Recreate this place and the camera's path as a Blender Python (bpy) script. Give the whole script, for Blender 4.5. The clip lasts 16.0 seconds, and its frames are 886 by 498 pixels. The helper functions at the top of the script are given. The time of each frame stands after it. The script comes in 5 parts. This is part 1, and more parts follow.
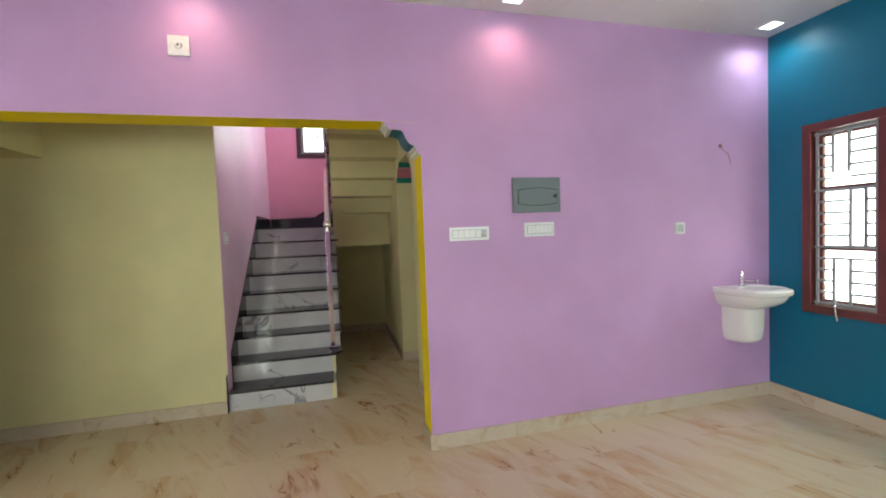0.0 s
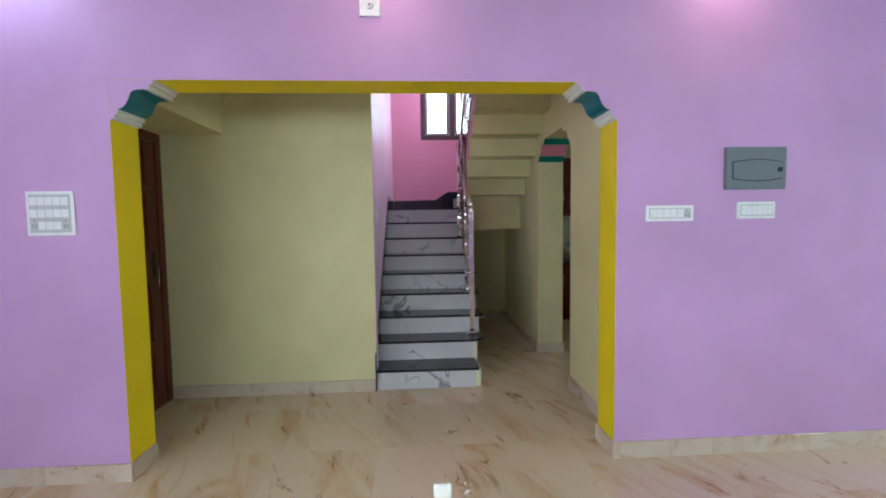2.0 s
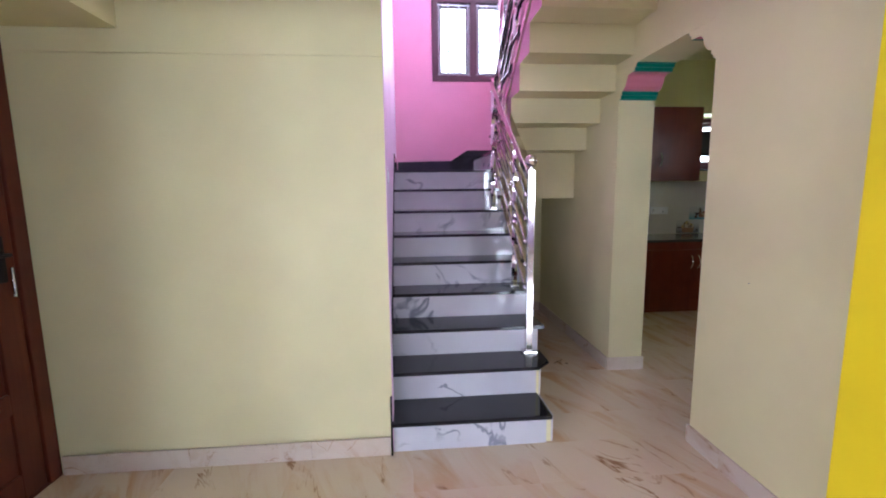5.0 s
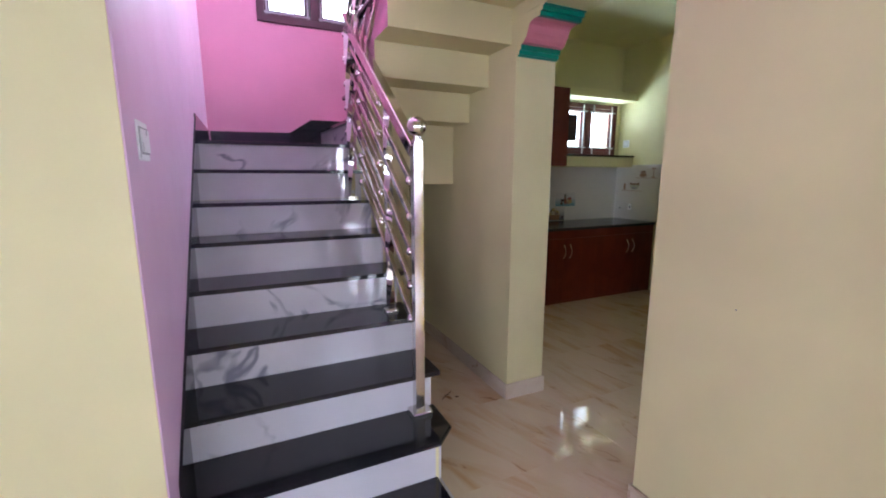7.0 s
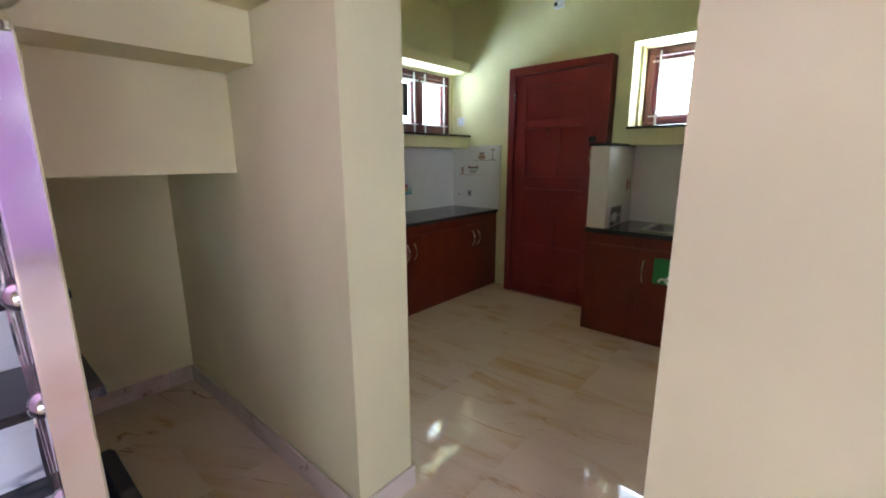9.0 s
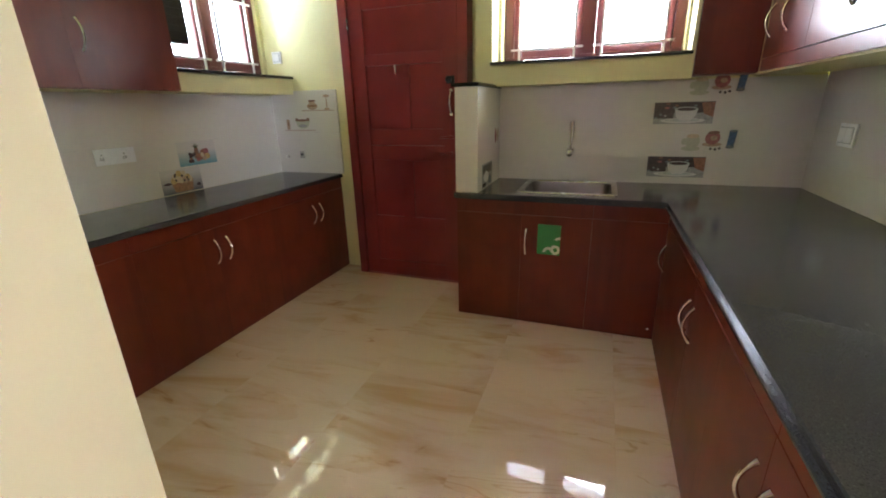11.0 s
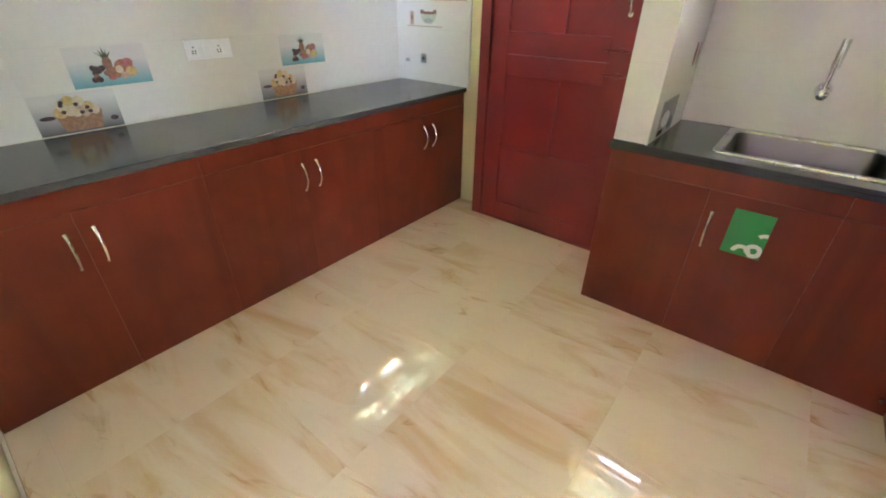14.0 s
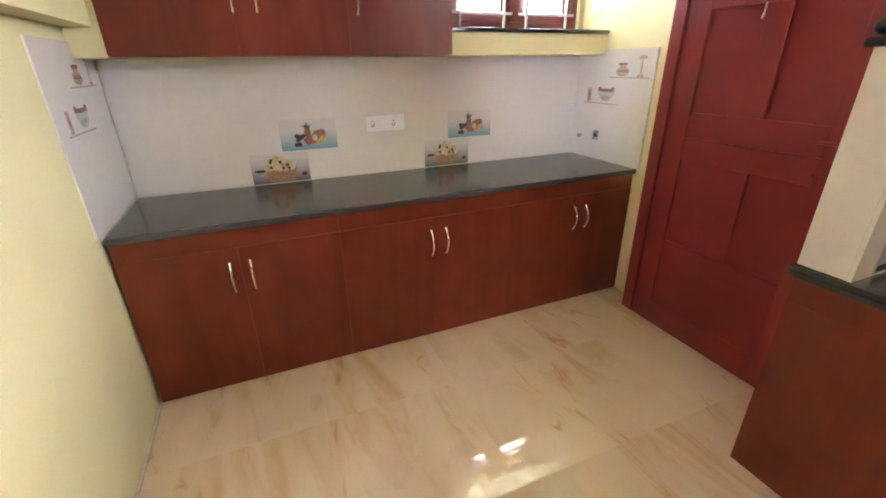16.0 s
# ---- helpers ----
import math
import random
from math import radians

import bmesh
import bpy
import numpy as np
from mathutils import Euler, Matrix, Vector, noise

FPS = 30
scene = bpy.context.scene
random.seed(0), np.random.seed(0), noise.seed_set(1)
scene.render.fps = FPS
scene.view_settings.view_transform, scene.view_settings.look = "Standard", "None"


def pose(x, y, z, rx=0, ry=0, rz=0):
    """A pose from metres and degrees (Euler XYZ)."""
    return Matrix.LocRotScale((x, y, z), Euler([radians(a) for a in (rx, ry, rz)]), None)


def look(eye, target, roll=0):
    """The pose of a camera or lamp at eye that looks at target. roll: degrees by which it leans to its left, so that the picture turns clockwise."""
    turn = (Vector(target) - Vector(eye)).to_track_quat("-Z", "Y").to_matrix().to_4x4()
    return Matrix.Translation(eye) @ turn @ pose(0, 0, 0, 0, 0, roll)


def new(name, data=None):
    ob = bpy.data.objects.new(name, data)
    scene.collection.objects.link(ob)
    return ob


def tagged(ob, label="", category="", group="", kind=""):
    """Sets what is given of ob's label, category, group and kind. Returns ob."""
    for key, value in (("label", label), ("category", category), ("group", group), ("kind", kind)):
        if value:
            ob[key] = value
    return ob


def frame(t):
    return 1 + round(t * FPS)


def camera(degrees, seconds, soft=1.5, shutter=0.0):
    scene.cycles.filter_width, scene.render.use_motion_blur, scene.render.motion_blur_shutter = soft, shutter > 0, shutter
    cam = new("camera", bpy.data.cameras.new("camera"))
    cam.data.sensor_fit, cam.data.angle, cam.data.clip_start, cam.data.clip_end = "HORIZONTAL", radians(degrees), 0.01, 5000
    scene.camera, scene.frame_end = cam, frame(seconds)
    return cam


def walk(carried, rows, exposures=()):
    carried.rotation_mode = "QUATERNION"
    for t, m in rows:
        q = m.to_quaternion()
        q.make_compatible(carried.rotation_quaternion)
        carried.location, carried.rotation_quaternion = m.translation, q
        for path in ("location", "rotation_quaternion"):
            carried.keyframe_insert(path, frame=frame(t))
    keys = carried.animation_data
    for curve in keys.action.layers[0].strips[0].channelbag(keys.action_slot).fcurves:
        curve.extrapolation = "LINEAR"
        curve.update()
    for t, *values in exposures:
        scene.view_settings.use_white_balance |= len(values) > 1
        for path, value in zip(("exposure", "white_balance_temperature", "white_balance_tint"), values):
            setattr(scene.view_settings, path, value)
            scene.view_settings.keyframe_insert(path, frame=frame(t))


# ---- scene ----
cam = camera(93.0, 16.0, soft=1.9)
PATH = [
    (0, (0.178, 0.174, 1.441), (0.671, 2.11, 1.356), -2.2),
    (0.5, (-0.024, 0.217, 1.426), (0.39, 2.172, 1.347), -2.0),
    (1, (-0.154, 0.283, 1.418), (0.16, 2.256, 1.335), -1.7),
    (1.5, (-0.253, 0.378, 1.399), (-0.042, 2.365, 1.301), -1.3),
    (2, (-0.377, 0.529, 1.379), (-0.263, 2.522, 1.256), -0.8),
    (2.5, (-0.487, 0.719, 1.352), (-0.447, 2.713, 1.202), -0.5),
    (3, (-0.53, 0.964, 1.337), (-0.531, 2.957, 1.165), -0.4),
    (3.2, (-0.541, 1.05, 1.332), (-0.551, 3.042, 1.15), -0.4),
    (5.3, (-0.644, 2.027, 1.367), (-0.408, 3.993, 1.081), -0.6),
    (5.5, (-0.638, 2.119, 1.367), (-0.347, 4.075, 1.069), -0.5),
    (6, (-0.605, 2.374, 1.374), (-0.152, 4.296, 1.055), -0.2),
    (6.5, (-0.595, 2.613, 1.373), (0.047, 4.478, 1.043), -0.1),
    (7, (-0.51, 2.835, 1.365), (0.323, 4.62, 1.017), 0.1),
    (7.5, (-0.369, 3.06, 1.374), (0.65, 4.741, 1.007), 0.2),
    (8, (-0.246, 3.329, 1.368), (0.942, 4.893, 0.987), 0.2),
    (8.5, (-0.112, 3.536, 1.347), (1.223, 4.971, 0.948), 0.0),
    (9, (0.06, 3.737, 1.359), (1.535, 5.02, 0.935), -0.2),
    (9.5, (0.23, 3.909, 1.358), (1.826, 5.026, 0.903), -0.8),
    (10, (0.423, 4.032, 1.33), (2.125, 4.963, 0.844), -1.2),
    (10.2, (0.51, 4.065, 1.331), (2.246, 4.921, 0.828), -1.4),
    (12.3, (1.054, 4.322, 1.345), (2.818, 4.857, 0.569), -0.0),
    (12.5, (1.096, 4.334, 1.344), (2.83, 4.914, 0.534), 0.3),
    (13, (1.202, 4.403, 1.33), (2.841, 5.127, 0.441), 0.9),
    (13.5, (1.279, 4.468, 1.338), (2.783, 5.356, 0.364), 1.0),
    (14, (1.378, 4.467, 1.343), (2.72, 5.538, 0.317), 0.7),
    (14.5, (1.472, 4.456, 1.362), (2.64, 5.705, 0.325), 0.1),
    (15, (1.596, 4.452, 1.377), (2.584, 5.873, 0.375), -0.6),
    (15.5, (1.692, 4.406, 1.393), (2.522, 5.977, 0.474), -0.9),
    (16, (1.767, 4.359, 1.413), (2.472, 6.051, 0.613), -0.9),
]
EXPOSURES = [
    (0.0, -1.41, 7200, -8), (1.0, -1.36, 6700, -10), (2.0, -1.31, 5950, -6), (3.2, -0.91, 5850, -3), (5.3, -0.56, 5600, 14), (6.5, -0.68, 5650, 14), (7.2, -0.55, 5900, 15), (8.3, -0.54, 6350, 18), (8.9, -0.15, 5650, 16),
    (9.5, 0.06, 5400, 16), (10.2, 0.15, 5500, 19), (12.3, 1.38, 6850, 16), (13.0, 1.60, 6000, 15), (14.0, 1.73, 5450, 18), (15.0, 1.69, 5700, 23), (16.0, 1.55, 6200, 31),
]
walk(cam, [(t, look(eye, target, roll)) for t, eye, target, roll in PATH], EXPOSURES)

# ---- world and light ----
world = bpy.data.worlds.new("sky")
scene.world = world
world.use_nodes = True
wn = world.node_tree.nodes
sky = wn.new("ShaderNodeTexSky")
sky.sky_type, sky.sun_disc = "NISHITA", False
sky.sun_elevation, sky.sun_rotation = radians(48), radians(140)
wn["Background"].inputs["Strength"].default_value = 0.1
world.node_tree.links.new(sky.outputs["Color"], wn["Background"].inputs["Color"])


def area(name, eye, target, w, h, power, color, spread=180):
    lamp = bpy.data.lights.new(name, "AREA")
    lamp.shape, lamp.size, lamp.size_y, lamp.energy, lamp.color = "RECTANGLE", w, h, power, color
    lamp.spread = radians(spread)
    ob = new(name, lamp)
    ob.matrix_world = look(eye, target)
    return ob


def spot(name, eye, power, color, angle=160, radius=0.05):
    lamp = bpy.data.lights.new(name, "SPOT")
    lamp.energy, lamp.color, lamp.spot_size, lamp.spot_blend, lamp.shadow_soft_size = power, color, radians(angle), 0.9, radius
    ob = new(name, lamp)
    ob.matrix_world = look(eye, (eye[0], eye[1] + 0.001, 0))
    return ob


DAY, BLUISH = (0.90, 0.96, 1.0), (0.84, 0.90, 1.0)
# sunlit ground outside the kitchen throws light up through both windows
area("sunlit_yard_north", (2.8, 9.75, -0.15), (2.8, 9.751, 5.0), 6.0, 4.6, 6800, (0.76, 0.94, 1.0))
area("sunlit_yard_east", (5.75, 4.6, -0.15), (5.75, 4.601, 5.0), 2.8, 5.0, 3800, (0.82, 0.94, 1.0))
area("daylight_kitchen_east", (4.4, 4.34, 1.85), (2.2, 4.8, 1.0), 1.2, 0.8, 125, DAY, 170)
area("daylight_stair", (0.14, 7.3, 3.1), (0.14, 5.0, 2.6), 0.95, 0.95, 45, BLUISH)
# added fill lamp, brightens the stair walls through an invented upper opening
area("fill_stair_upper", (1.35, 5.4, 4.3), (0, 5.3, 3.4), 1.5, 1.1, 340, BLUISH)
area("daylight_hall_east", (4.5, 1.86, 3.2), (3.2, 1.86, 0.9), 2.2, 1.0, 520, DAY)
# added fill from behind the viewpoint, for the right wall, floor and passage
area("fill_hall_south", (2.25, -3.4, 1.6), (1.8, 3.0, 1.2), 1.3, 1.2, 215, DAY)
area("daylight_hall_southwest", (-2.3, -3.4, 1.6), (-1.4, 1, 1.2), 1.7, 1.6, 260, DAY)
area("daylight_hall_west", (-4.3, -0.4, 1.5), (-1.5, 0.4, 1.2), 2.0, 2.2, 295, BLUISH)
WARM, COOL = (1.0, 0.56, 0.48), (0.74, 0.86, 1.0)
for x, c, e in ((-0.537, WARM, 22), (1.335, WARM, 25), (3.40, COOL, 40), (-2.4, COOL, 40)):
    spot("downlight_beam", (x, 2.655, 2.862), e, c)

# ---- materials ----
def nodes_of(name):
    m = bpy.data.materials.new(name)
    m.use_nodes = True
    t = m.node_tree
    return m, t, t.nodes["Principled BSDF"]


def put(t, kind, **values):
    n = t.nodes.new(kind)
    for k, v in values.items():
        n.inputs[k.replace("_", " ")].default_value = v
    return n


def mix(t, a, b, fac):
    n = t.nodes.new("ShaderNodeMix")
    n.data_type = "RGBA"
    for sock, v in ((n.inputs["A"], a), (n.inputs["B"], b)):
        if isinstance(v, tuple):
            sock.default_value = (*v, 1)
        else:
            t.links.new(v, sock)
    if isinstance(fac, float):
        n.inputs["Factor"].default_value = fac
    else:
        t.links.new(fac, n.inputs["Factor"])
    return n.outputs["Result"]


def ramp(t, src, lo, hi):
    n = t.nodes.new("ShaderNodeMapRange")
    n.inputs["From Min"].default_value, n.inputs["From Max"].default_value = lo, hi
    t.links.new(src, n.inputs["Value"])
    return n.outputs["Result"]


def bump(t, bsdf, src, strength, dist=0.002):
    n = t.nodes.new("ShaderNodeBump")
    n.inputs["Strength"].default_value, n.inputs["Distance"].default_value = strength, dist
    t.links.new(src, n.inputs["Height"])
    t.links.new(n.outputs["Normal"], bsdf.inputs["Normal"])


def world_pos(t):
    return t.nodes.new("ShaderNodeNewGeometry").outputs["Position"]


def paint(name, c, rough=0.42, vary=0.06):
    """Roller-painted plaster: faint cloudiness, roller stipple and a low sheen."""
    m, t, b = nodes_of(name)
    p = world_pos(t)
    big, fine = put(t, "ShaderNodeTexNoise", Scale=1.3, Detail=4.0), put(t, "ShaderNodeTexNoise", Scale=260.0, Detail=2.0)
    wave = put(t, "ShaderNodeTexNoise", Scale=9.0, Detail=3.0)
    for n in (big, fine, wave):
        t.links.new(p, n.inputs["Vector"])
    k = tuple(v * (1 - 2 * vary) for v in c)
    t.links.new(mix(t, k, tuple(min(1, v * (1 + vary)) for v in c), ramp(t, big.outputs["Fac"], 0.3, 0.7)), b.inputs["Base Color"])
    t.links.new(ramp(t, wave.outputs["Fac"], 0.5 - rough * 5, 0.5 + (1 - rough) * 5), b.inputs["Roughness"])
    b.inputs["Roughness"].default_value = rough
    add = t.nodes.new("ShaderNodeMath")
    add.operation = "MULTIPLY_ADD"
    add.inputs[1].default_value = 0.25
    t.links.new(fine.outputs["Fac"], add.inputs[0])
    t.links.new(wave.outputs["Fac"], add.inputs[2])
    bump(t, b, add.outputs[0], 0.18, 0.003)
    return m


def floor_marble(name, light, mid, dark, rough=0.014, by_object=True, turned=-24):
    """Polished vitrified tile: cream ground, tan clouds and brown slanting veins; each tile cut from another place of the pattern."""
    m, t, b = nodes_of(name)
    vec = world_pos(t)
    if by_object:
        info = t.nodes.new("ShaderNodeObjectInfo")
        mul = t.nodes.new("ShaderNodeVectorMath")
        mul.operation = "MULTIPLY_ADD"
        mul.inputs[1].default_value, mul.inputs[2].default_value = (37.0, 53.0, 11.0), (0, 0, 0)
        t.links.new(info.outputs["Random"], mul.inputs[0])
        add = t.nodes.new("ShaderNodeVectorMath")
        t.links.new(vec, add.inputs[0])
        t.links.new(mul.outputs[0], add.inputs[1])
        vec = add.outputs[0]
    turn = t.nodes.new("ShaderNodeMapping")
    turn.inputs["Rotation"].default_value = (0, 0, radians(turned))
    t.links.new(vec, turn.inputs["Vector"])
    flat = t.nodes.new("ShaderNodeMapping")
    flat.inputs["Scale"].default_value = (1.0, 0.24, 1.0)
    t.links.new(turn.outputs[0], flat.inputs["Vector"])
    cloud = put(t, "ShaderNodeTexNoise", Scale=5.0, Detail=5.0, Roughness=0.58, Distortion=1.3)
    vein = put(t, "ShaderNodeTexNoise", Scale=4.4, Detail=4.0, Roughness=0.5, Distortion=1.2)
    pale = put(t, "ShaderNodeTexNoise", Scale=2.1, Detail=3.0)
    for n in (cloud, vein, pale):
        t.links.new(flat.outputs[0], n.inputs["Vector"])
    dist = t.nodes.new("ShaderNodeMath")
    dist.operation = "SUBTRACT"
    dist.inputs[1].default_value = 0.5
    t.links.new(vein.outputs["Fac"], dist.inputs[0])
    mag = t.nodes.new("ShaderNodeMath")
    mag.operation = "ABSOLUTE"
    t.links.new(dist.outputs[0], mag.inputs[0])
    line = t.nodes.new("ShaderNodeMath")
    line.operation = "MULTIPLY"
    t.links.new(ramp(t, mag.outputs[0], 0.015, 0.0), line.inputs[0])
    t.links.new(ramp(t, cloud.outputs["Fac"], 0.51, 0.64), line.inputs[1])
    c = mix(t, light, mid, ramp(t, cloud.outputs["Fac"], 0.45, 0.64))
    c = mix(t, c, tuple(min(1, v * 1.04) for v in light), ramp(t, pale.outputs["Fac"], 0.42, 0.62))
    c = mix(t, c, dark, line.outputs[0])
    t.links.new(c, b.inputs["Base Color"])
    smear = put(t, "ShaderNodeTexNoise", Scale=6.0, Detail=4.0)
    t.links.new(world_pos(t), smear.inputs["Vector"])
    t.links.new(ramp(t, smear.outputs["Fac"], 0.5 - rough * 9, 9.5 - rough * 9), b.inputs["Roughness"])
    b.inputs["IOR"].default_value = 1.55
    return m


def riser_marble(name):
    """White glazed tile with sparse grey veins."""
    m, t, b = nodes_of(name)
    info = t.nodes.new("ShaderNodeObjectInfo")
    mul = t.nodes.new("ShaderNodeVectorMath")
    mul.operation = "MULTIPLY_ADD"
    mul.inputs[1].default_value = (19.0, 7.0, 31.0)
    t.links.new(info.outputs["Random"], mul.inputs[0])
    t.links.new(world_pos(t), mul.inputs[2])
    n = put(t, "ShaderNodeTexNoise", Scale=2.2, Detail=4.5, Roughness=0.5, Distortion=0.9)
    g = put(t, "ShaderNodeTexNoise", Scale=3.4, Detail=2.0)
    for q in (n, g):
        t.links.new(mul.outputs[0], q.inputs["Vector"])
    dist = t.nodes.new("ShaderNodeMath")
    dist.operation = "SUBTRACT"
    dist.inputs[1].default_value = 0.5
    t.links.new(n.outputs["Fac"], dist.inputs[0])
    mag = t.nodes.new("ShaderNodeMath")
    mag.operation = "ABSOLUTE"
    t.links.new(dist.outputs[0], mag.inputs[0])
    line = t.nodes.new("ShaderNodeMath")
    line.operation = "MULTIPLY"
    t.links.new(ramp(t, mag.outputs[0], 0.024, 0.006), line.inputs[0])
    t.links.new(ramp(t, g.outputs["Fac"], 0.50, 0.61), line.inputs[1])
    c = mix(t, (0.52, 0.51, 0.54), (0.61, 0.60, 0.62), ramp(t, g.outputs["Fac"], 0.3, 0.7))
    t.links.new(mix(t, c, (0.24, 0.245, 0.28), line.outputs[0]), b.inputs["Base Color"])
    b.inputs["Roughness"].default_value = 0.055
    return m


def granite(name, c, fleck, rough=0.08):
    m, t, b = nodes_of(name)
    p = world_pos(t)
    v = put(t, "ShaderNodeTexVoronoi", Scale=420.0)
    n = put(t, "ShaderNodeTexNoise", Scale=180.0, Detail=3.0)
    dust = put(t, "ShaderNodeTexNoise", Scale=5.0, Detail=5.0)
    for q in (v, n, dust):
        t.links.new(p, q.inputs["Vector"])
    c1 = mix(t, c, fleck, ramp(t, n.outputs["Fac"], 0.56, 0.72))
    c1 = mix(t, c1, tuple(x * 0.5 for x in c), ramp(t, v.outputs["Distance"], 0.5, 0.9))
    t.links.new(c1, b.inputs["Base Color"])
    t.links.new(ramp(t, dust.outputs["Fac"], 0.5 - rough * 8, 8.5 - rough * 8), b.inputs["Roughness"])
    return m


def wood(name, dark, light, rough=0.25, along="Z", grain=1.0):
    """Red-brown laminate with long grain."""
    m, t, b = nodes_of(name)
    info = t.nodes.new("ShaderNodeObjectInfo")
    mul = t.nodes.new("ShaderNodeVectorMath")
    mul.operation = "MULTIPLY_ADD"
    mul.inputs[1].default_value = (9.0, 9.0, 9.0)
    t.links.new(info.outputs["Random"], mul.inputs[0])
    t.links.new(world_pos(t), mul.inputs[2])
    mp = t.nodes.new("ShaderNodeMapping")
    mp.inputs["Scale"].default_value = (1, 1, 0.07) if along == "Z" else (0.07, 0.07, 1)
    t.links.new(mul.outputs[0], mp.inputs["Vector"])
    n = put(t, "ShaderNodeTexNoise", Scale=16.0, Detail=6.0, Roughness=0.65, Distortion=0.6)
    f = put(t, "ShaderNodeTexNoise", Scale=110.0, Detail=3.0)
    wide = put(t, "ShaderNodeTexNoise", Scale=5.0, Detail=3.0, Distortion=1.0)
    for q in (n, f, wide):
        t.links.new(mp.outputs[0], q.inputs["Vector"])
    c = mix(t, dark, light, ramp(t, n.outputs["Fac"], 0.5 - 0.3 / grain, 0.5 + 0.3 / grain))
    c = mix(t, c, tuple(v * 0.62 for v in dark), ramp(t, wide.outputs["Fac"], 0.5, 0.85))
    blotch = put(t, "ShaderNodeTexNoise", Scale=5.5, Detail=2.0, Roughness=0.5)
    t.links.new(mul.outputs[0], blotch.inputs["Vector"])
    c = mix(t, c, tuple(v * 0.62 for v in dark), ramp(t, blotch.outputs["Fac"], 0.42, 1.0))
    t.links.new(c, b.inputs["Base Color"])
    t.links.new(ramp(t, blotch.outputs["Fac"], 0.5 - rough * 12, 12.5 - rough * 12), b.inputs["Roughness"])
    b.inputs["Specular IOR Level"].default_value = 0.32
    bump(t, b, f.outputs["Fac"], 0.05, 0.001)
    return m


def gloss_paint(name, c, rough=0.28):
    """Brushed enamel paint on timber."""
    m, t, b = nodes_of(name)
    p = world_pos(t)
    mp = t.nodes.new("ShaderNodeMapping")
    mp.inputs["Scale"].default_value = (1, 1, 0.15)
    t.links.new(p, mp.inputs["Vector"])
    n, w = put(t, "ShaderNodeTexNoise", Scale=90.0, Detail=3.0), put(t, "ShaderNodeTexNoise", Scale=3.0, Detail=4.0)
    t.links.new(mp.outputs[0], n.inputs["Vector"])
    t.links.new(p, w.inputs["Vector"])
    t.links.new(mix(t, tuple(v * 0.8 for v in c), tuple(v * 1.1 for v in c), ramp(t, w.outputs["Fac"], 0.3, 0.7)), b.inputs["Base Color"])
    b.inputs["Roughness"].default_value = rough
    bump(t, b, n.outputs["Fac"], 0.10, 0.001)
    return m


def plain(name, c, rough=0.4, metal=0.0, emit=0.0, vary=0.05):
    m, t, b = nodes_of(name)
    n = put(t, "ShaderNodeTexNoise", Scale=25.0, Detail=3.0)
    t.links.new(world_pos(t), n.inputs["Vector"])
    t.links.new(mix(t, tuple(v * (1 - vary) for v in c), tuple(min(1, v * (1 + vary)) for v in c), n.outputs["Fac"]), b.inputs["Base Color"])
    t.links.new(ramp(t, n.outputs["Fac"], 0.5 - rough * 5, 0.5 + (1 - rough) * 5), b.inputs["Roughness"])
    b.inputs["Metallic"].default_value = metal
    if emit:
        b.inputs["Emission Color"].default_value = (*c, 1)
        b.inputs["Emission Strength"].default_value = emit
    return m


PURPLE = paint("lilac_wall_paint", (0.57, 0.342, 0.63), 0.6)
LILAC = paint("pale_lilac_stair_paint", (0.70, 0.46, 0.65))
PINK = paint("pink_stair_paint", (0.58, 0.235, 0.36))
CREAM = paint("cream_wall_paint", (0.69, 0.635, 0.355), 0.62)
LEMON = paint("pale_lemon_kitchen_paint", (0.74, 0.70, 0.385), 0.62)
YELLOW = paint("mustard_yellow_reveal_paint", (0.84, 0.66, 0.0), 0.6)
BLUE = paint("deep_teal_blue_paint", (0.0, 0.15, 0.26))
WHITE = paint("white_ceiling_paint", (0.80, 0.80, 0.79), 0.6)
TEAL = paint("teal_moulding_paint", (0.0, 0.14, 0.19), 0.35)
GREEN = paint("emerald_moulding_paint", (0.0, 0.20, 0.14), 0.35)
ROSE = paint("rose_moulding_paint", (0.60, 0.20, 0.27), 0.35)
MOULD = paint("white_moulding_paint", (0.80, 0.80, 0.78), 0.35)
OUTSIDE = paint("weathered_exterior_render", (0.55, 0.53, 0.48), 0.8)
FLOOR = floor_marble("cream_veined_floor_tile", (0.62, 0.51, 0.365), (0.53, 0.345, 0.19), (0.27, 0.14, 0.065))
FLOOR_K = floor_marble("cream_kitchen_floor_tile", (0.64, 0.505, 0.37), (0.55, 0.38, 0.225), (0.44, 0.27, 0.14), turned=-6)
SKIRT = floor_marble("cream_skirting_tile", (0.58, 0.50, 0.40), (0.50, 0.38, 0.27), (0.34, 0.22, 0.13), 0.09)
GROUT = plain("beige_grout", (0.54, 0.44, 0.32), 0.6)
RISER = riser_marble("white_veined_riser_tile")
BLACK = granite("polished_black_granite", (0.014, 0.013, 0.017), (0.026, 0.026, 0.031), 0.07)
GREY = granite("dark_grey_granite_worktop", (0.062, 0.059, 0.054), (0.090, 0.086, 0.080), 0.16)
LIP = granite("dark_granite_edge", (0.030, 0.031, 0.034), (0.045, 0.046, 0.05), 0.22)
CABINET = wood("red_brown_laminate", (0.134, 0.022, 0.0085), (0.174, 0.033, 0.0115), 0.30, grain=0.6)
CABINET_UP = wood("maroon_laminate", (0.130, 0.023, 0.014), (0.170, 0.033, 0.019), 0.30, grain=0.6)
DOOR_RED = gloss_paint("oxblood_enamel", (0.21, 0.021, 0.019))
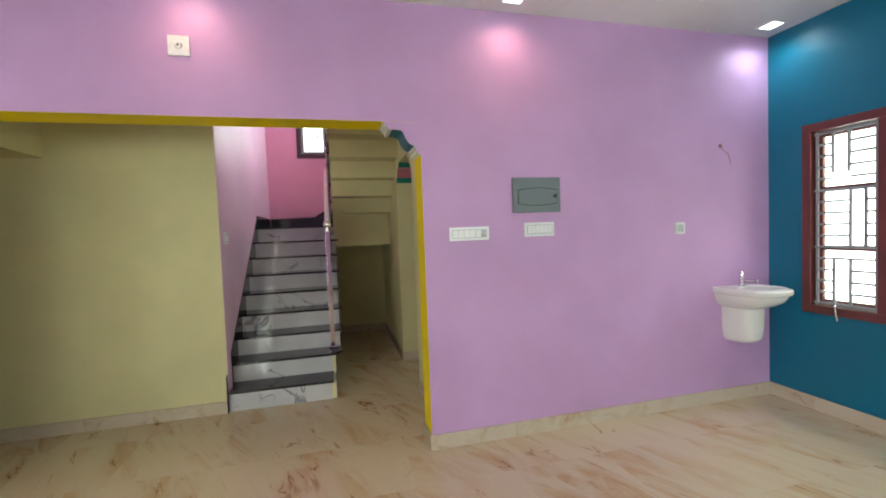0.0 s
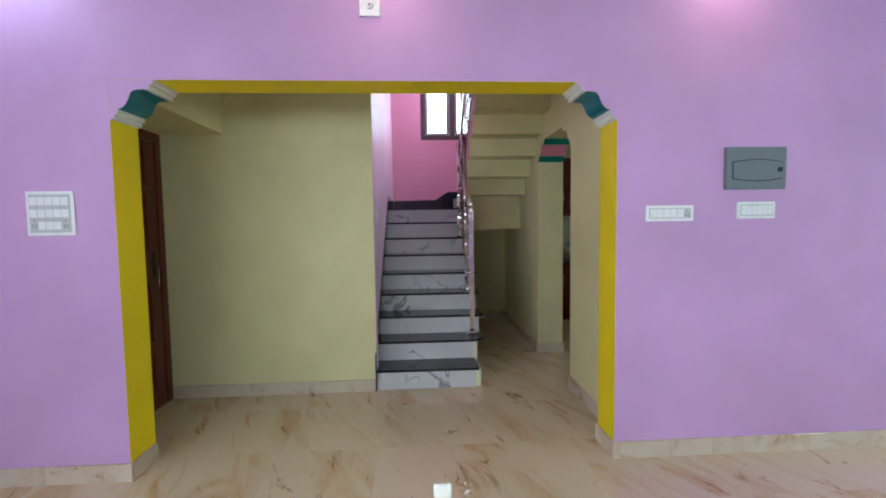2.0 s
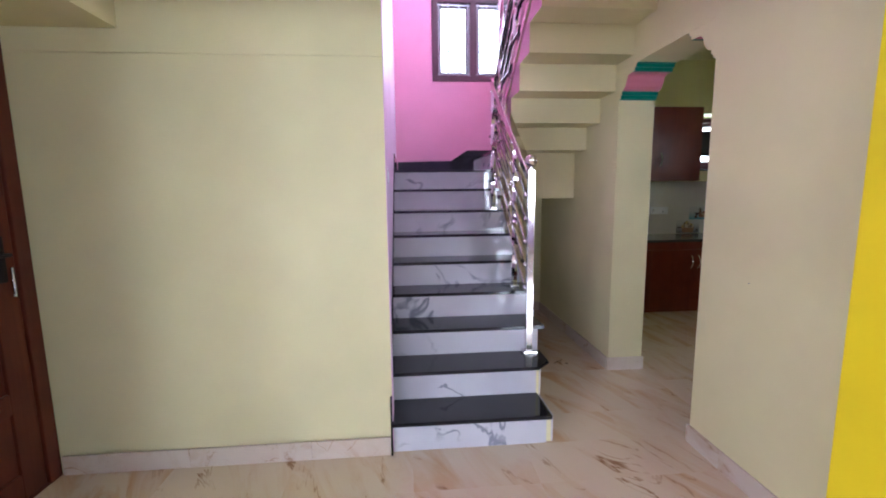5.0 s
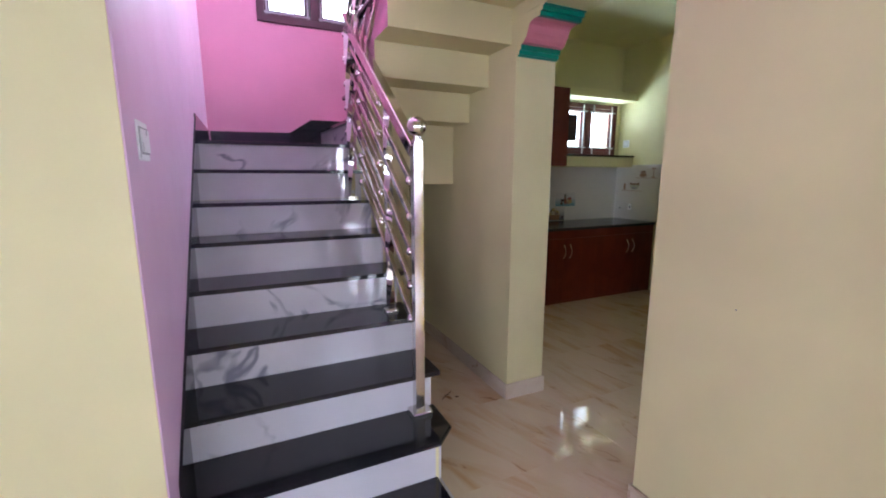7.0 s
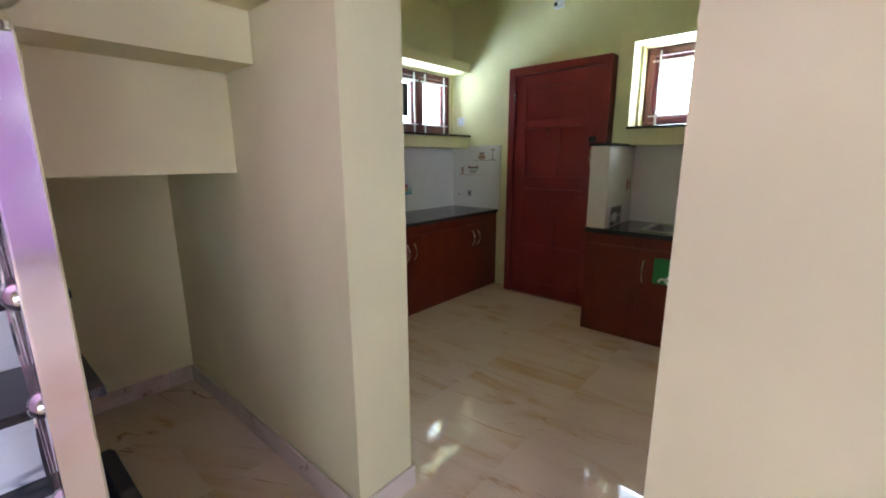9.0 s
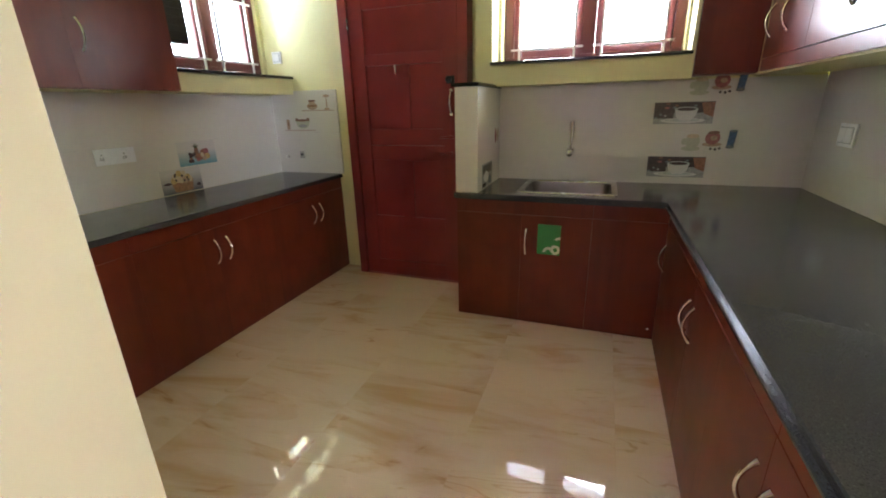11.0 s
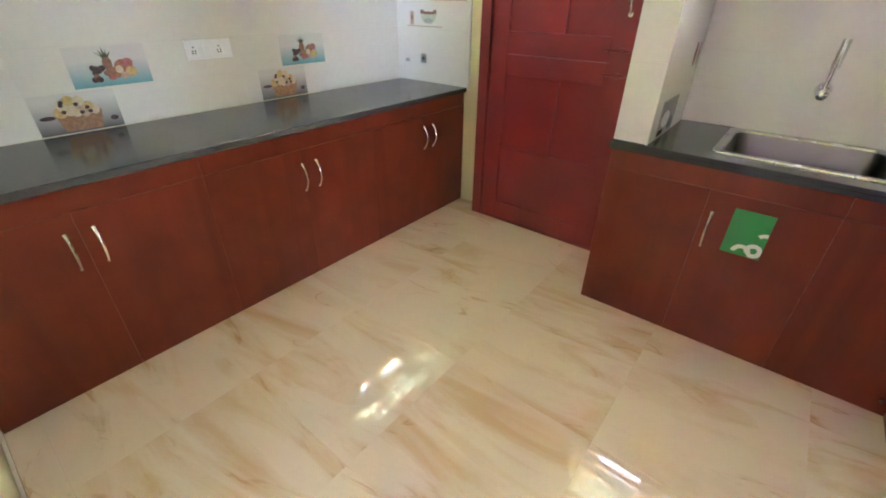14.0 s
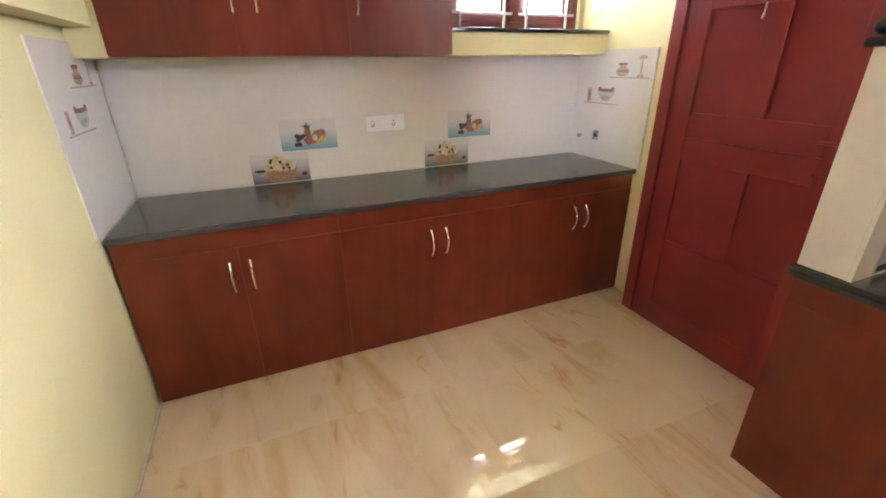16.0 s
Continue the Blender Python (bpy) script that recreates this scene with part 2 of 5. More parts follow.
FRAME_RED = gloss_paint("maroon_window_enamel", (0.14, 0.034, 0.032))
DOOR_BROWN = wood("dark_teak_door", (0.07, 0.014, 0.007), (0.15, 0.034, 0.015), 0.3)
DARKFRAME = gloss_paint("black_brown_window_paint", (0.055, 0.028, 0.036))
STEEL = plain("polished_stainless_steel", (0.64, 0.61, 0.58), 0.12, 1.0)
SATIN = plain("brushed_stainless_steel", (0.55, 0.55, 0.54), 0.25, 1.0)
SINKSTEEL = plain("dull_sink_steel", (0.150, 0.140, 0.122), 0.40, 1.0)
CHROME = plain("bright_chrome", (0.80, 0.80, 0.80), 0.05, 1.0)
# white bars coloured grey to imitate silhouettes against bright panes
BARS_BACKLIT = plain("backlit_white_enamel_steel", (0.30, 0.305, 0.33), 0.4)
BARS = plain("white_enamel_steel", (0.74, 0.74, 0.76), 0.35)
PLASTIC = plain("white_plastic", (0.82, 0.84, 0.86), 0.3)
PLASTIC2 = plain("translucent_white_switch", (0.54, 0.57, 0.59), 0.22)
SLOT = plain("dark_socket_hole", (0.03, 0.03, 0.03), 0.6)
DBGREY = plain("grey_green_enclosure_plastic", (0.165, 0.195, 0.215), 0.35)
DBLINE = plain("dark_grey_seam", (0.02, 0.024, 0.028), 0.5)
CERAMIC = plain("glazed_white_ceramic", (0.80, 0.80, 0.79), 0.08)
TILE = plain("glossy_ivory_wall_tile", (0.71, 0.69, 0.635), 0.07, vary=0.03)
TILEGROUT = plain("pale_tile_grout", (0.70, 0.68, 0.625), 0.4)
GLOW = plain("bright_overcast_distance", (1.0, 1.0, 1.0), 0.9, emit=2.0, vary=0.01)
GLOW_K = plain("bright_kitchen_yard_distance", (1.0, 1.0, 1.0), 0.9, emit=1.0, vary=0.01)
LAMP = plain("lit_diffuser", (0.9, 0.95, 1.0), 0.4, emit=14.0)
BLACKPL = plain("black_plastic", (0.015, 0.015, 0.016), 0.35)
IRON = plain("black_iron_hardware", (0.02, 0.02, 0.02), 0.4, 0.6)
STICKER = plain("green_printed_sticker", (0.03, 0.24, 0.055), 0.35)
STICKW = plain("white_print", (0.70, 0.75, 0.66), 0.4)
TWIG = plain("dry_brown_twig", (0.10, 0.05, 0.025), 0.8)
WIRE = plain("pinkish_wire", (0.25, 0.13, 0.17), 0.5)
def C(name, c, lo=0.78, hi=1.18):
    """Offset-printed ink under glaze: mottled over a few millimetres."""
    m, t, b = nodes_of(name)
    n = put(t, "ShaderNodeTexNoise", Scale=60.0, Detail=3.0, Roughness=0.55)
    t.links.new(world_pos(t), n.inputs["Vector"])
    t.links.new(mix(t, tuple(v * lo for v in c), tuple(min(1, v * hi) for v in c), ramp(t, n.outputs["Fac"], 0.34, 0.66)), b.inputs["Base Color"])
    b.inputs["Roughness"].default_value = 0.12
    return m


def fade_print(name, low, high, z0, z1):
    """A printed ground that fades upwards into the white of the tile."""
    m, t, b = nodes_of(name)
    sep = t.nodes.new("ShaderNodeSeparateXYZ")
    n = put(t, "ShaderNodeTexNoise", Scale=14.0, Detail=3.0)
    p = world_pos(t)
    t.links.new(p, sep.inputs[0])
    t.links.new(p, n.inputs["Vector"])
    add = t.nodes.new("ShaderNodeMath")
    add.operation = "MULTIPLY_ADD"
    add.inputs[1].default_value = 0.03
    t.links.new(n.outputs["Fac"], add.inputs[0])
    t.links.new(sep.outputs["Z"], add.inputs[2])
    t.links.new(mix(t, low, high, ramp(t, add.outputs[0], z0 + 0.015, z1 + 0.015)), b.inputs["Base Color"])
    b.inputs["Roughness"].default_value = 0.10
    return m


PR_SKY = C("printed_pale_blue", (0.54, 0.59, 0.58), 0.92, 1.06)
PR_GREYBG = C("printed_grey", (0.40, 0.40, 0.40), 0.8, 1.15)
PR_BROWN = C("printed_brown", (0.26, 0.15, 0.11))
PR_DARK = C("printed_dark_plum", (0.09, 0.065, 0.07))
PR_GOLD = C("printed_golden", (0.56, 0.42, 0.20))
PR_ORANGE = C("printed_orange_red", (0.34, 0.17, 0.12))
PR_CREAM = C("printed_cream", (0.62, 0.52, 0.36), 0.88, 1.08)
PR_GREEN = C("printed_leaf_green", (0.08, 0.10, 0.06))
PR_LIME = C("printed_pale_green", (0.52, 0.54, 0.41), 0.92, 1.06)
PR_RED = C("printed_red", (0.38, 0.16, 0.16))
PR_BLUE = C("printed_blue", (0.10, 0.16, 0.27))
PR_WHITE = C("printed_white", (0.72, 0.71, 0.70), 0.95, 1.04)
PR_TERRA = C("printed_terracotta", (0.48, 0.35, 0.26))
PR_SLATE = C("printed_slate", (0.20, 0.23, 0.25))
PR_SEA = fade_print("printed_aqua_fading_to_white", (0.16, 0.36, 0.43), (0.64, 0.63, 0.60), 0.995, 1.095)
PR_STONE = fade_print("printed_grey_fading_to_white", (0.13, 0.13, 0.14), (0.63, 0.62, 0.585), 0.825, 0.955)
PR_WICKER = C("printed_wicker_brown", (0.34, 0.20, 0.12))


# ---- building helpers ----
def box(bm, x0, y0, z0, x1, y1, z1, bevel=0.0, mat=0):
    lo, hi = [min(a, b) for a, b in ((x0, x1), (y0, y1), (z0, z1))], [max(a, b) for a, b in ((x0, x1), (y0, y1), (z0, z1))]
    m = Matrix.Translation([(a + b) / 2 for a, b in zip(lo, hi)]) @ Matrix.Diagonal([b - a for a, b in zip(lo, hi)] + [1])
    r = bmesh.ops.create_cube(bm, size=1, matrix=m)
    if bevel:
        es = list({e for v in r["verts"] for e in v.link_edges})
        r = bmesh.ops.bevel(bm, geom=es, offset=bevel, segments=2, affect="EDGES", profile=0.6)
    if mat:
        for f in {f for v in r["verts"] for f in v.link_faces}:
            f.material_index = mat
    return bm


def slab(*a, **k):
    return box(bmesh.new(), *a, **k)


def cyl(bm, p, q, r, r2=None, n=16, cap=True):
    p, q = Vector(p), Vector(q)
    d = q - p
    m = Matrix.Translation((p + q) / 2) @ d.to_track_quat("Z", "Y").to_matrix().to_4x4()
    bmesh.ops.create_cone(bm, cap_ends=cap, segments=n, radius1=r, radius2=r if r2 is None else r2, depth=d.length, matrix=m)
    return bm


def ball(bm, p, r, n=16, sq=(1, 1, 1)):
    bmesh.ops.create_uvsphere(bm, u_segments=n, v_segments=n // 2 + 2, radius=r, matrix=Matrix.Translation(p) @ Matrix.Diagonal((*sq, 1)))
    return bm


def bar(bm, p, q, w, h, round_off=0.12):
    """A rectangular tube from p to q, w wide level and h high."""
    p, q = Vector(p), Vector(q)
    d = (q - p).normalized()
    side = d.cross(Vector((0, 0, 1)))
    side = side.normalized() if side.length > 1e-4 else Vector((1, 0, 0))
    up = side.cross(d).normalized()
    m = Matrix((side, up, d)).transposed().to_4x4()
    m.translation = (p + q) / 2
    r = bmesh.ops.create_cube(bm, size=1, matrix=m @ Matrix.Diagonal((w, h, (q - p).length, 1)))
    es = list({e for v in r["verts"] for e in v.link_edges})
    bmesh.ops.bevel(bm, geom=es, offset=min(w, h) * round_off, segments=2 if round_off < 0.2 else 4, affect="EDGES")
    return bm


def prism(bm, poly, axis, a, b, mats=(0, 0, 0)):
    """A closed outline, extruded along an axis from a to b. poly: pairs of the other two coordinates. mats: ends a, b and sides."""
    def at(u, v, w):
        return {"x": (w, u, v), "y": (u, w, v), "z": (u, v, w)}[axis]
    va, vb = [bm.verts.new(at(u, v, a)) for u, v in poly], [bm.verts.new(at(u, v, b)) for u, v in poly]
    fs = [bm.faces.new(va), bm.faces.new(vb)]
    fs[0].material_index, fs[1].material_index = mats[0], mats[1]
    for i in range(len(poly)):
        j = (i + 1) % len(poly)
        f = bm.faces.new((va[i], va[j], vb[j], vb[i]))
        f.material_index = mats[2]
        fs.append(f)
    bmesh.ops.recalc_face_normals(bm, faces=fs)
    return bm


def mesh_of(name, bm, mats, smooth=False):
    me = bpy.data.meshes.new(name)
    bm.to_mesh(me)
    bm.free()
    for m in mats if isinstance(mats, (list, tuple)) else [mats]:
        me.materials.append(m)
    if smooth:
        me.polygons.foreach_set("use_smooth", [True] * len(me.polygons))
        me.set_sharp_from_angle(angle=radians(40))
    return me


def part(name, bm, material, parent, label="", smooth=False):
    ob = new(name, mesh_of(name, bm, material, smooth))
    ob.parent = parent
    if parent:
        ob.matrix_parent_inverse = parent.matrix_world.inverted()
    if label:
        ob["label"] = label
    return ob


def thing(name, label, category, base=(0, 0, 0), group="", kind=""):
    ob = new(name)
    ob.empty_display_size = 0.05
    ob.matrix_world = Matrix.Translation(base)
    return tagged(ob, label, category, group, kind)


def structure(name, bm, material, label, category, smooth=False):
    return tagged(part(name, bm, material, None, "", smooth), label, category, "", "structure")


def wall(name, along, u0, u1, z0, z1, w0, w1, holes, mats, label):
    """A wall along x or y, from w0 to w1 thick, with openings. mats: the w0 face, the w1 face, the reveals."""
    us = sorted({u0, u1, *[v for h in holes for v in h[:2] if u0 < v < u1]})
    zs = sorted({z0, z1, *[v for h in holes for v in h[2:] if z0 < v < z1]})

    def solid(i, j):
        if not (0 <= i < len(us) - 1 and 0 <= j < len(zs) - 1):
            return False
        cu, cz = (us[i] + us[i + 1]) / 2, (zs[j] + zs[j + 1]) / 2
        return not any(h[0] < cu < h[1] and h[2] < cz < h[3] for h in holes)

    bm, seen = bmesh.new(), {}

    def v(u, w, z):
        k = (u, w, z)
        if k not in seen:
            seen[k] = bm.verts.new((u, w, z) if along == "x" else (w, u, z))
        return seen[k]

    for i in range(len(us) - 1):
        for j in range(len(zs) - 1):
            if not solid(i, j):
                continue
            a, b, c, d = us[i], us[i + 1], zs[j], zs[j + 1]
            for w, k in ((w0, 0), (w1, 1)):
                bm.faces.new((v(a, w, c), v(b, w, c), v(b, w, d), v(a, w, d))).material_index = k
            for di, dj, e in ((-1, 0, ((a, c), (a, d))), (1, 0, ((b, c), (b, d))), (0, -1, ((a, c), (b, c))), (0, 1, ((a, d), (b, d)))):
                if not solid(i + di, j + dj):
                    (p, q), (r, s) = e
                    bm.faces.new((v(p, w0, q), v(r, w0, s), v(r, w1, s), v(p, w1, q))).material_index = 2
    bmesh.ops.recalc_face_normals(bm, faces=bm.faces)
    return structure(name, bm, list(mats), label, "wall")

# ---- large structure ----
H, TOP = 2.885, 5.2
PY, PB = 2.84, 3.06           # hall wall with the wide opening: hall face and passage face
BY = 3.97                     # passage back wall
SX, SE = -0.752, -0.738       # stair side wall, and the wall end before it
KX0, KX1 = 0.863, 1.128       # wall between passage and kitchen
EX, NY, SY = 3.83, 6.865, 3.06  # kitchen east, north and south faces
SNY = 6.89                    # stair end wall
HX, WX, HS = 3.604, -3.6, -2.9  # hall east, west, south faces
AL, AR, AZ, AT = -1.965, 0.735, 1.94, 2.142  # wide opening
KA0, KA1, KZ, KT = 3.906, 4.848, 1.992, 2.185  # kitchen opening

wall("wall_hall_passage", "x", WX - 0.2, HX + 0.2, 0, H, PY, PB, [(AL, AR, -1, AT)], (PURPLE, CREAM, YELLOW), "lilac painted wall with a wide opening lined in mustard yellow")
wall("wall_hall_east", "y", HS, PY, 0, H, HX, HX + 0.2, [(1.13, 2.582, 0.728, 2.122)], (BLUE, OUTSIDE, BLUE), "deep teal blue painted wall with a barred window")
wall("wall_hall_west", "y", HS, PY, 0, H, WX - 0.2, WX, [(-1.3, 0.5, 0, 2.3)], (OUTSIDE, PURPLE, PURPLE), "lilac painted wall with an entrance opening")
# right-hand opening is added for the fill lamp, left one holds window_5
wall("wall_hall_south", "x", WX - 0.2, HX + 0.2, 0, H, HS - 0.2, HS, [(1.6, 2.9, 0.9, 2.2), (-3.1, -1.5, 0.8, 2.3)], (OUTSIDE, PURPLE, PURPLE), "lilac painted wall with a wide window and an added light opening")
wall("wall_passage_back", "x", -2.62, SE - 0.004, 0, H, BY, BY + 0.12, [], (CREAM, LILAC, CREAM), "cream painted plaster wall beside the stair")
structure("beam_passage", slab(-2.384, BY - 0.009, 1.995, SE - 0.004, BY - 0.001, H), CREAM, "shallow cream painted beam across the wall", "beam")
wall("wall_passage_west", "y", PB, BY, 0, H, -2.60, -2.385, [(3.09, 3.955, 0, 2.09)], (OUTSIDE, CREAM, CREAM), "cream painted wall with a timber doorway")
structure("dropped_soffit", slab(-2.384, PB + 0.001, 2.095, -1.892, BY - 0.010, H - 0.002), CREAM, "cream painted dropped loft box over the doorway", "soffit")
wall("wall_stair_side", "y", BY + 0.12, SNY + 0.2, 0, TOP, SX - 0.2, SX, [], (OUTSIDE, LILAC, LILAC), "pale lilac painted stair wall")
wall("wall_stair_reveal", "y", BY + 0.004, BY + 0.12, 0, TOP, SE - 0.004, SE, [], (LILAC, LILAC, LILAC), "pale lilac painted wall end beside the first step")
wall("wall_stair_end", "x", SX, KX0, 1.4, TOP, SNY, SNY + 0.22, [(-0.32, 0.61, 2.62, 3.52)], (PINK, OUTSIDE, PINK), "pink painted stair wall with a dark framed window")
wall("wall_under_landing", "x", SX, KX0, 0, 1.4, 6.52, SNY + 0.22, [], (CREAM, OUTSIDE, CREAM), "cream painted wall below the landing")
wall("wall_kitchen_passage", "y", PB, SNY + 0.2, 0, H, KX0, KX1, [(KA0, KA1, -1, KT)], (CREAM, LEMON, CREAM), "cream painted wall with a corbelled opening into the kitchen")
# upper opening is invented to let the fill lamp in
wall("wall_stair_upper", "y", PB, SNY + 0.2, H, TOP, KX0, KX1, [(4.65, 6.15, 3.65, 4.75)], (PINK, OUTSIDE, PINK), "pink painted upper stair wall with an added light opening")
wall("wall_stair_front_upper", "x", SX - 0.2, KX0, H, TOP, BY - 0.1, BY + 0.0, [], (OUTSIDE, PINK, PINK), "pink painted upper stair wall")
wall("wall_kitchen_north", "x", KX1, EX + 0.22, 0, H, NY, NY + 0.22, [(2.85, 3.79, 1.60, 2.215)], (LEMON, OUTSIDE, LEMON), "pale lemon painted kitchen wall with a barred window")
wall("wall_kitchen_east", "y", SY, NY, 0, H, EX, EX + 0.22, [(5.12, 6.02, 0, 2.14), (3.79, 4.885, 1.58, 2.215)], (LEMON, OUTSIDE, LEMON), "pale lemon painted kitchen wall with a door and a window")
structure("ceiling", slab(WX - 0.2, HS - 0.2, H, KX1, BY - 0.1, H + 0.12), WHITE, "flat white painted ceiling of the hall", "ceiling")
structure("ceiling_hall_corner", slab(KX1, HS - 0.2, H, HX + 0.2, PB - 0.11, H + 0.12), WHITE, "flat white painted ceiling of the hall", "ceiling")
structure("ceiling_kitchen", slab(KX1 + 0.001, PB - 0.11, H, EX + 0.22, NY + 0.22, H + 0.12), LEMON, "pale lemon painted kitchen ceiling", "ceiling")
structure("ceiling_stair", slab(SX - 0.2, BY - 0.1, TOP, KX1, SNY + 0.22, TOP + 0.12), WHITE, "white painted stairwell ceiling", "ceiling")
structure("ground", slab(-60, -60, -0.30, 60, 60, -0.20), OUTSIDE, "bare cement ground round the house", "ground")

# the last panel glows behind the added upper stair opening
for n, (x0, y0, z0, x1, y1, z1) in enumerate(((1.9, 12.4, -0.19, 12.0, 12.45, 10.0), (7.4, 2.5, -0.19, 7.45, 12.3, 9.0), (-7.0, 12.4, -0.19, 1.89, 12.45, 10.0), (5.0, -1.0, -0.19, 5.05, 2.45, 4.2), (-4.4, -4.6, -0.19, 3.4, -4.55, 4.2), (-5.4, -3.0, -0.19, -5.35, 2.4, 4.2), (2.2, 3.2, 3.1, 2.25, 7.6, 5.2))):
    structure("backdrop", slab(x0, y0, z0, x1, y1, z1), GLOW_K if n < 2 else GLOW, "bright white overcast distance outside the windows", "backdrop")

# moulded corners of both openings
def corbel(name, along, jamb, lintel_side, z, span, rise, a, b, front, back, trim, swell, label):
    """A moulded corner bracket: two stepped fillets, a curved swell, two stepped fillets. lintel_side: +1 or -1 from the jamb."""
    group = thing(name, label, "moulding", kind="structure")
    s = lintel_side

    def poly(pts):
        return [(jamb + s * u * span, z + v * rise) for u, v in pts]

    low = [(0, 0), (0.05, 0), (0.05, 0.035), (0.11, 0.035), (0.11, 0.14), (0.17, 0.14), (0.17, 0.27), (0, 0.27)]
    curve = [(0.20, 0.27), (0.27, 0.30), (0.35, 0.38), (0.41, 0.50), (0.44, 0.60), (0.47, 0.68), (0.53, 0.735), (0.62, 0.755), (0.76, 0.76)]
    up = [(0, 0.76), (0.86, 0.76), (0.86, 0.87), (0.94, 0.87), (0.94, 0.97), (1.0, 0.97), (1.0, 1.0), (0, 1.0)]
    axis = "y" if along == "x" else "x"
    for nm, pts, m in (("lower_moulding", low, trim), ("swell", [(0, 0.27)] + curve + [(0, 0.76)], swell), ("upper_moulding", up, trim)):
        part(nm, prism(bmesh.new(), poly(pts), axis, a, b, (0, 1, 2)), [front, back, m], group)
    return group


corbel("opening_corbel", "x", AR, -1, AZ, 0.235, AT - AZ - 0.001, PY + 0.001, PB - 0.001, PURPLE, CREAM, MOULD, TEAL, "moulded opening corner painted white and teal")
corbel("opening_corbel", "x", AL, 1, AZ, 0.235, AT - AZ - 0.001, PY + 0.001, PB - 0.001, PURPLE, CREAM, MOULD, TEAL, "moulded opening corner painted white and teal")
corbel("kitchen_corbel", "y", KA1, -1, KZ, 0.225, KT - KZ - 0.001, KX0 + 0.001, KX1 - 0.001, CREAM, LEMON, GREEN, ROSE, "moulded opening corner painted emerald and rose")
corbel("kitchen_corbel", "y", KA0, 1, KZ, 0.225, KT - KZ - 0.001, KX0 + 0.001, KX1 - 0.001, CREAM, LEMON, GREEN, ROSE, "moulded opening corner painted emerald and rose")

# ---- staircase ----
R, T, N0, Y0 = 0.174, 0.228, 9, 3.975
LZ, LY = N0 * R, Y0 + 8 * T           # landing height and front
BX, BW = 0.118, 0.165                 # open side of the flight: the two lowest steps, the others
stair = thing("staircase", "white tiled stair with black granite treads and a cream underside", "staircase", (SX, Y0, 0))
fold = bmesh.new()
pts = [(Y0 + 0.012, 0)]
for k in range(N0):
    pts += [(Y0 + 0.012 + k * T, (k + 1) * R - 0.022)]
    if k < N0 - 1:
        pts += [(Y0 + 0.012 + (k + 1) * T, (k + 1) * R - 0.022)]
pts += [(SNY - 0.002, LZ - 0.022), (SNY - 0.002, LZ - 0.17), (LY + 0.14, LZ - 0.17)]
for k in range(7, 0, -1):
    pts += [(Y0 + 0.14 + (k + 1) * T, (k + 1) * R - 0.17), (Y0 + 0.14 + k * T, (k + 1) * R - 0.17)]
pts += [(Y0 + 0.14 + T, 0)]
prism(fold, pts, "x", SX + 0.002, BX, (0, 0, 0))
part("flight_slab", fold, CREAM, stair)
edge = [(Y0 + 0.012 + 2 * T, 2 * R - 0.02)]
for k in range(2, N0 - 1):
    edge += [(Y0 + 0.012 + k * T, (k + 1) * R - 0.022), (Y0 + 0.012 + (k + 1) * T, (k + 1) * R - 0.022)]
for k in range(N0 - 2, 1, -1):
    edge += [(Y0 + 0.011 + (k + 1) * T, k * R - 0.02), (Y0 + 0.013 + k * T, k * R - 0.02)] if k > 2 else [(Y0 + 0.011 + 3 * T, 2 * R - 0.02)]
part("flight_edge", prism(bmesh.new(), edge, "x", BX + 0.0005, BW - 0.001), CREAM, stair)
for k in range(N0 - 1):
    y = Y0 + k * T
    x1 = (0.108, 0.192, 0.206)[min(k, 2)]
    bm = bmesh.new()
    yb = y + T + (0.010 if k < N0 - 1 else 0.9)
    c = 0.085 if k == 1 else 0.0
    out = [(SX + 0.003, y - 0.035), (x1 - c, y - 0.035), (x1, y - 0.035 + c), (x1, yb - 0.004), (SX + 0.003, yb - 0.004)]
    prism(bm, out, "z", (k + 1) * R - 0.021, (k + 1) * R)
    bmesh.ops.bevel(bm, geom=[e for e in bm.edges if abs(e.verts[0].co.z - e.verts[1].co.z) < 1e-5 and e.verts[0].co.y < y - 0.03 + c], offset=0.006, segments=2, affect="EDGES")
    part("tread", bm, BLACK, stair, "polished black granite tread" if k == 0 else "")
for k in range(N0):
    y = Y0 + k * T
    part("riser", slab(SX + 0.004, y, k * R + (0.0 if k == 0 else 0.001), (BX - 0.03 if k == 0 else BX - 0.02 if k == 1 else BW + 0.011), y + 0.0115, (k + 1) * R - 0.0215), RISER, stair, "white veined riser tile" if k == 0 else "")
for k in range(N0 - 1):
    y = Y0 + k * T
    part("side_tile", slab((BX if k < 2 else BW) + 0.001, y + 0.0125, 0.0 if k < 2 else k * R - 0.02, (BX if k < 2 else BW) + 0.010, y + T + 0.011, (k + 1) * R - 0.0215), RISER, stair)
    part("side_skirting", prism(bmesh.new(), [(y - 0.036, 0.001 if k == 0 else (k + 1) * R - 0.02), (y + T - 0.036, (k + 1) * R - 0.02), (y + T - 0.036, (k + 2) * R + 0.118), (y - 0.036, (k + 1) * R + 0.118)], "x", SX + 0.001, SX + 0.010), BLACK, stair)
part("landing_top", slab(SX + 0.002, LY - 0.035, LZ - 0.021, 0.200, SNY - 0.003, LZ, bevel=0.004), BLACK, stair, "black granite landing")
part("landing_skirting", prism(bmesh.new(), [(SX + 0.016, LZ + 0.001), (KX0 - 0.004, LZ + 0.001), (KX0 - 0.004, LZ + 0.28), (0.07, LZ + 0.28), (-0.117, LZ + 0.16), (SX + 0.016, LZ + 0.15)], "y", SNY - 0.016, SNY - 0.003), BLACK, stair)
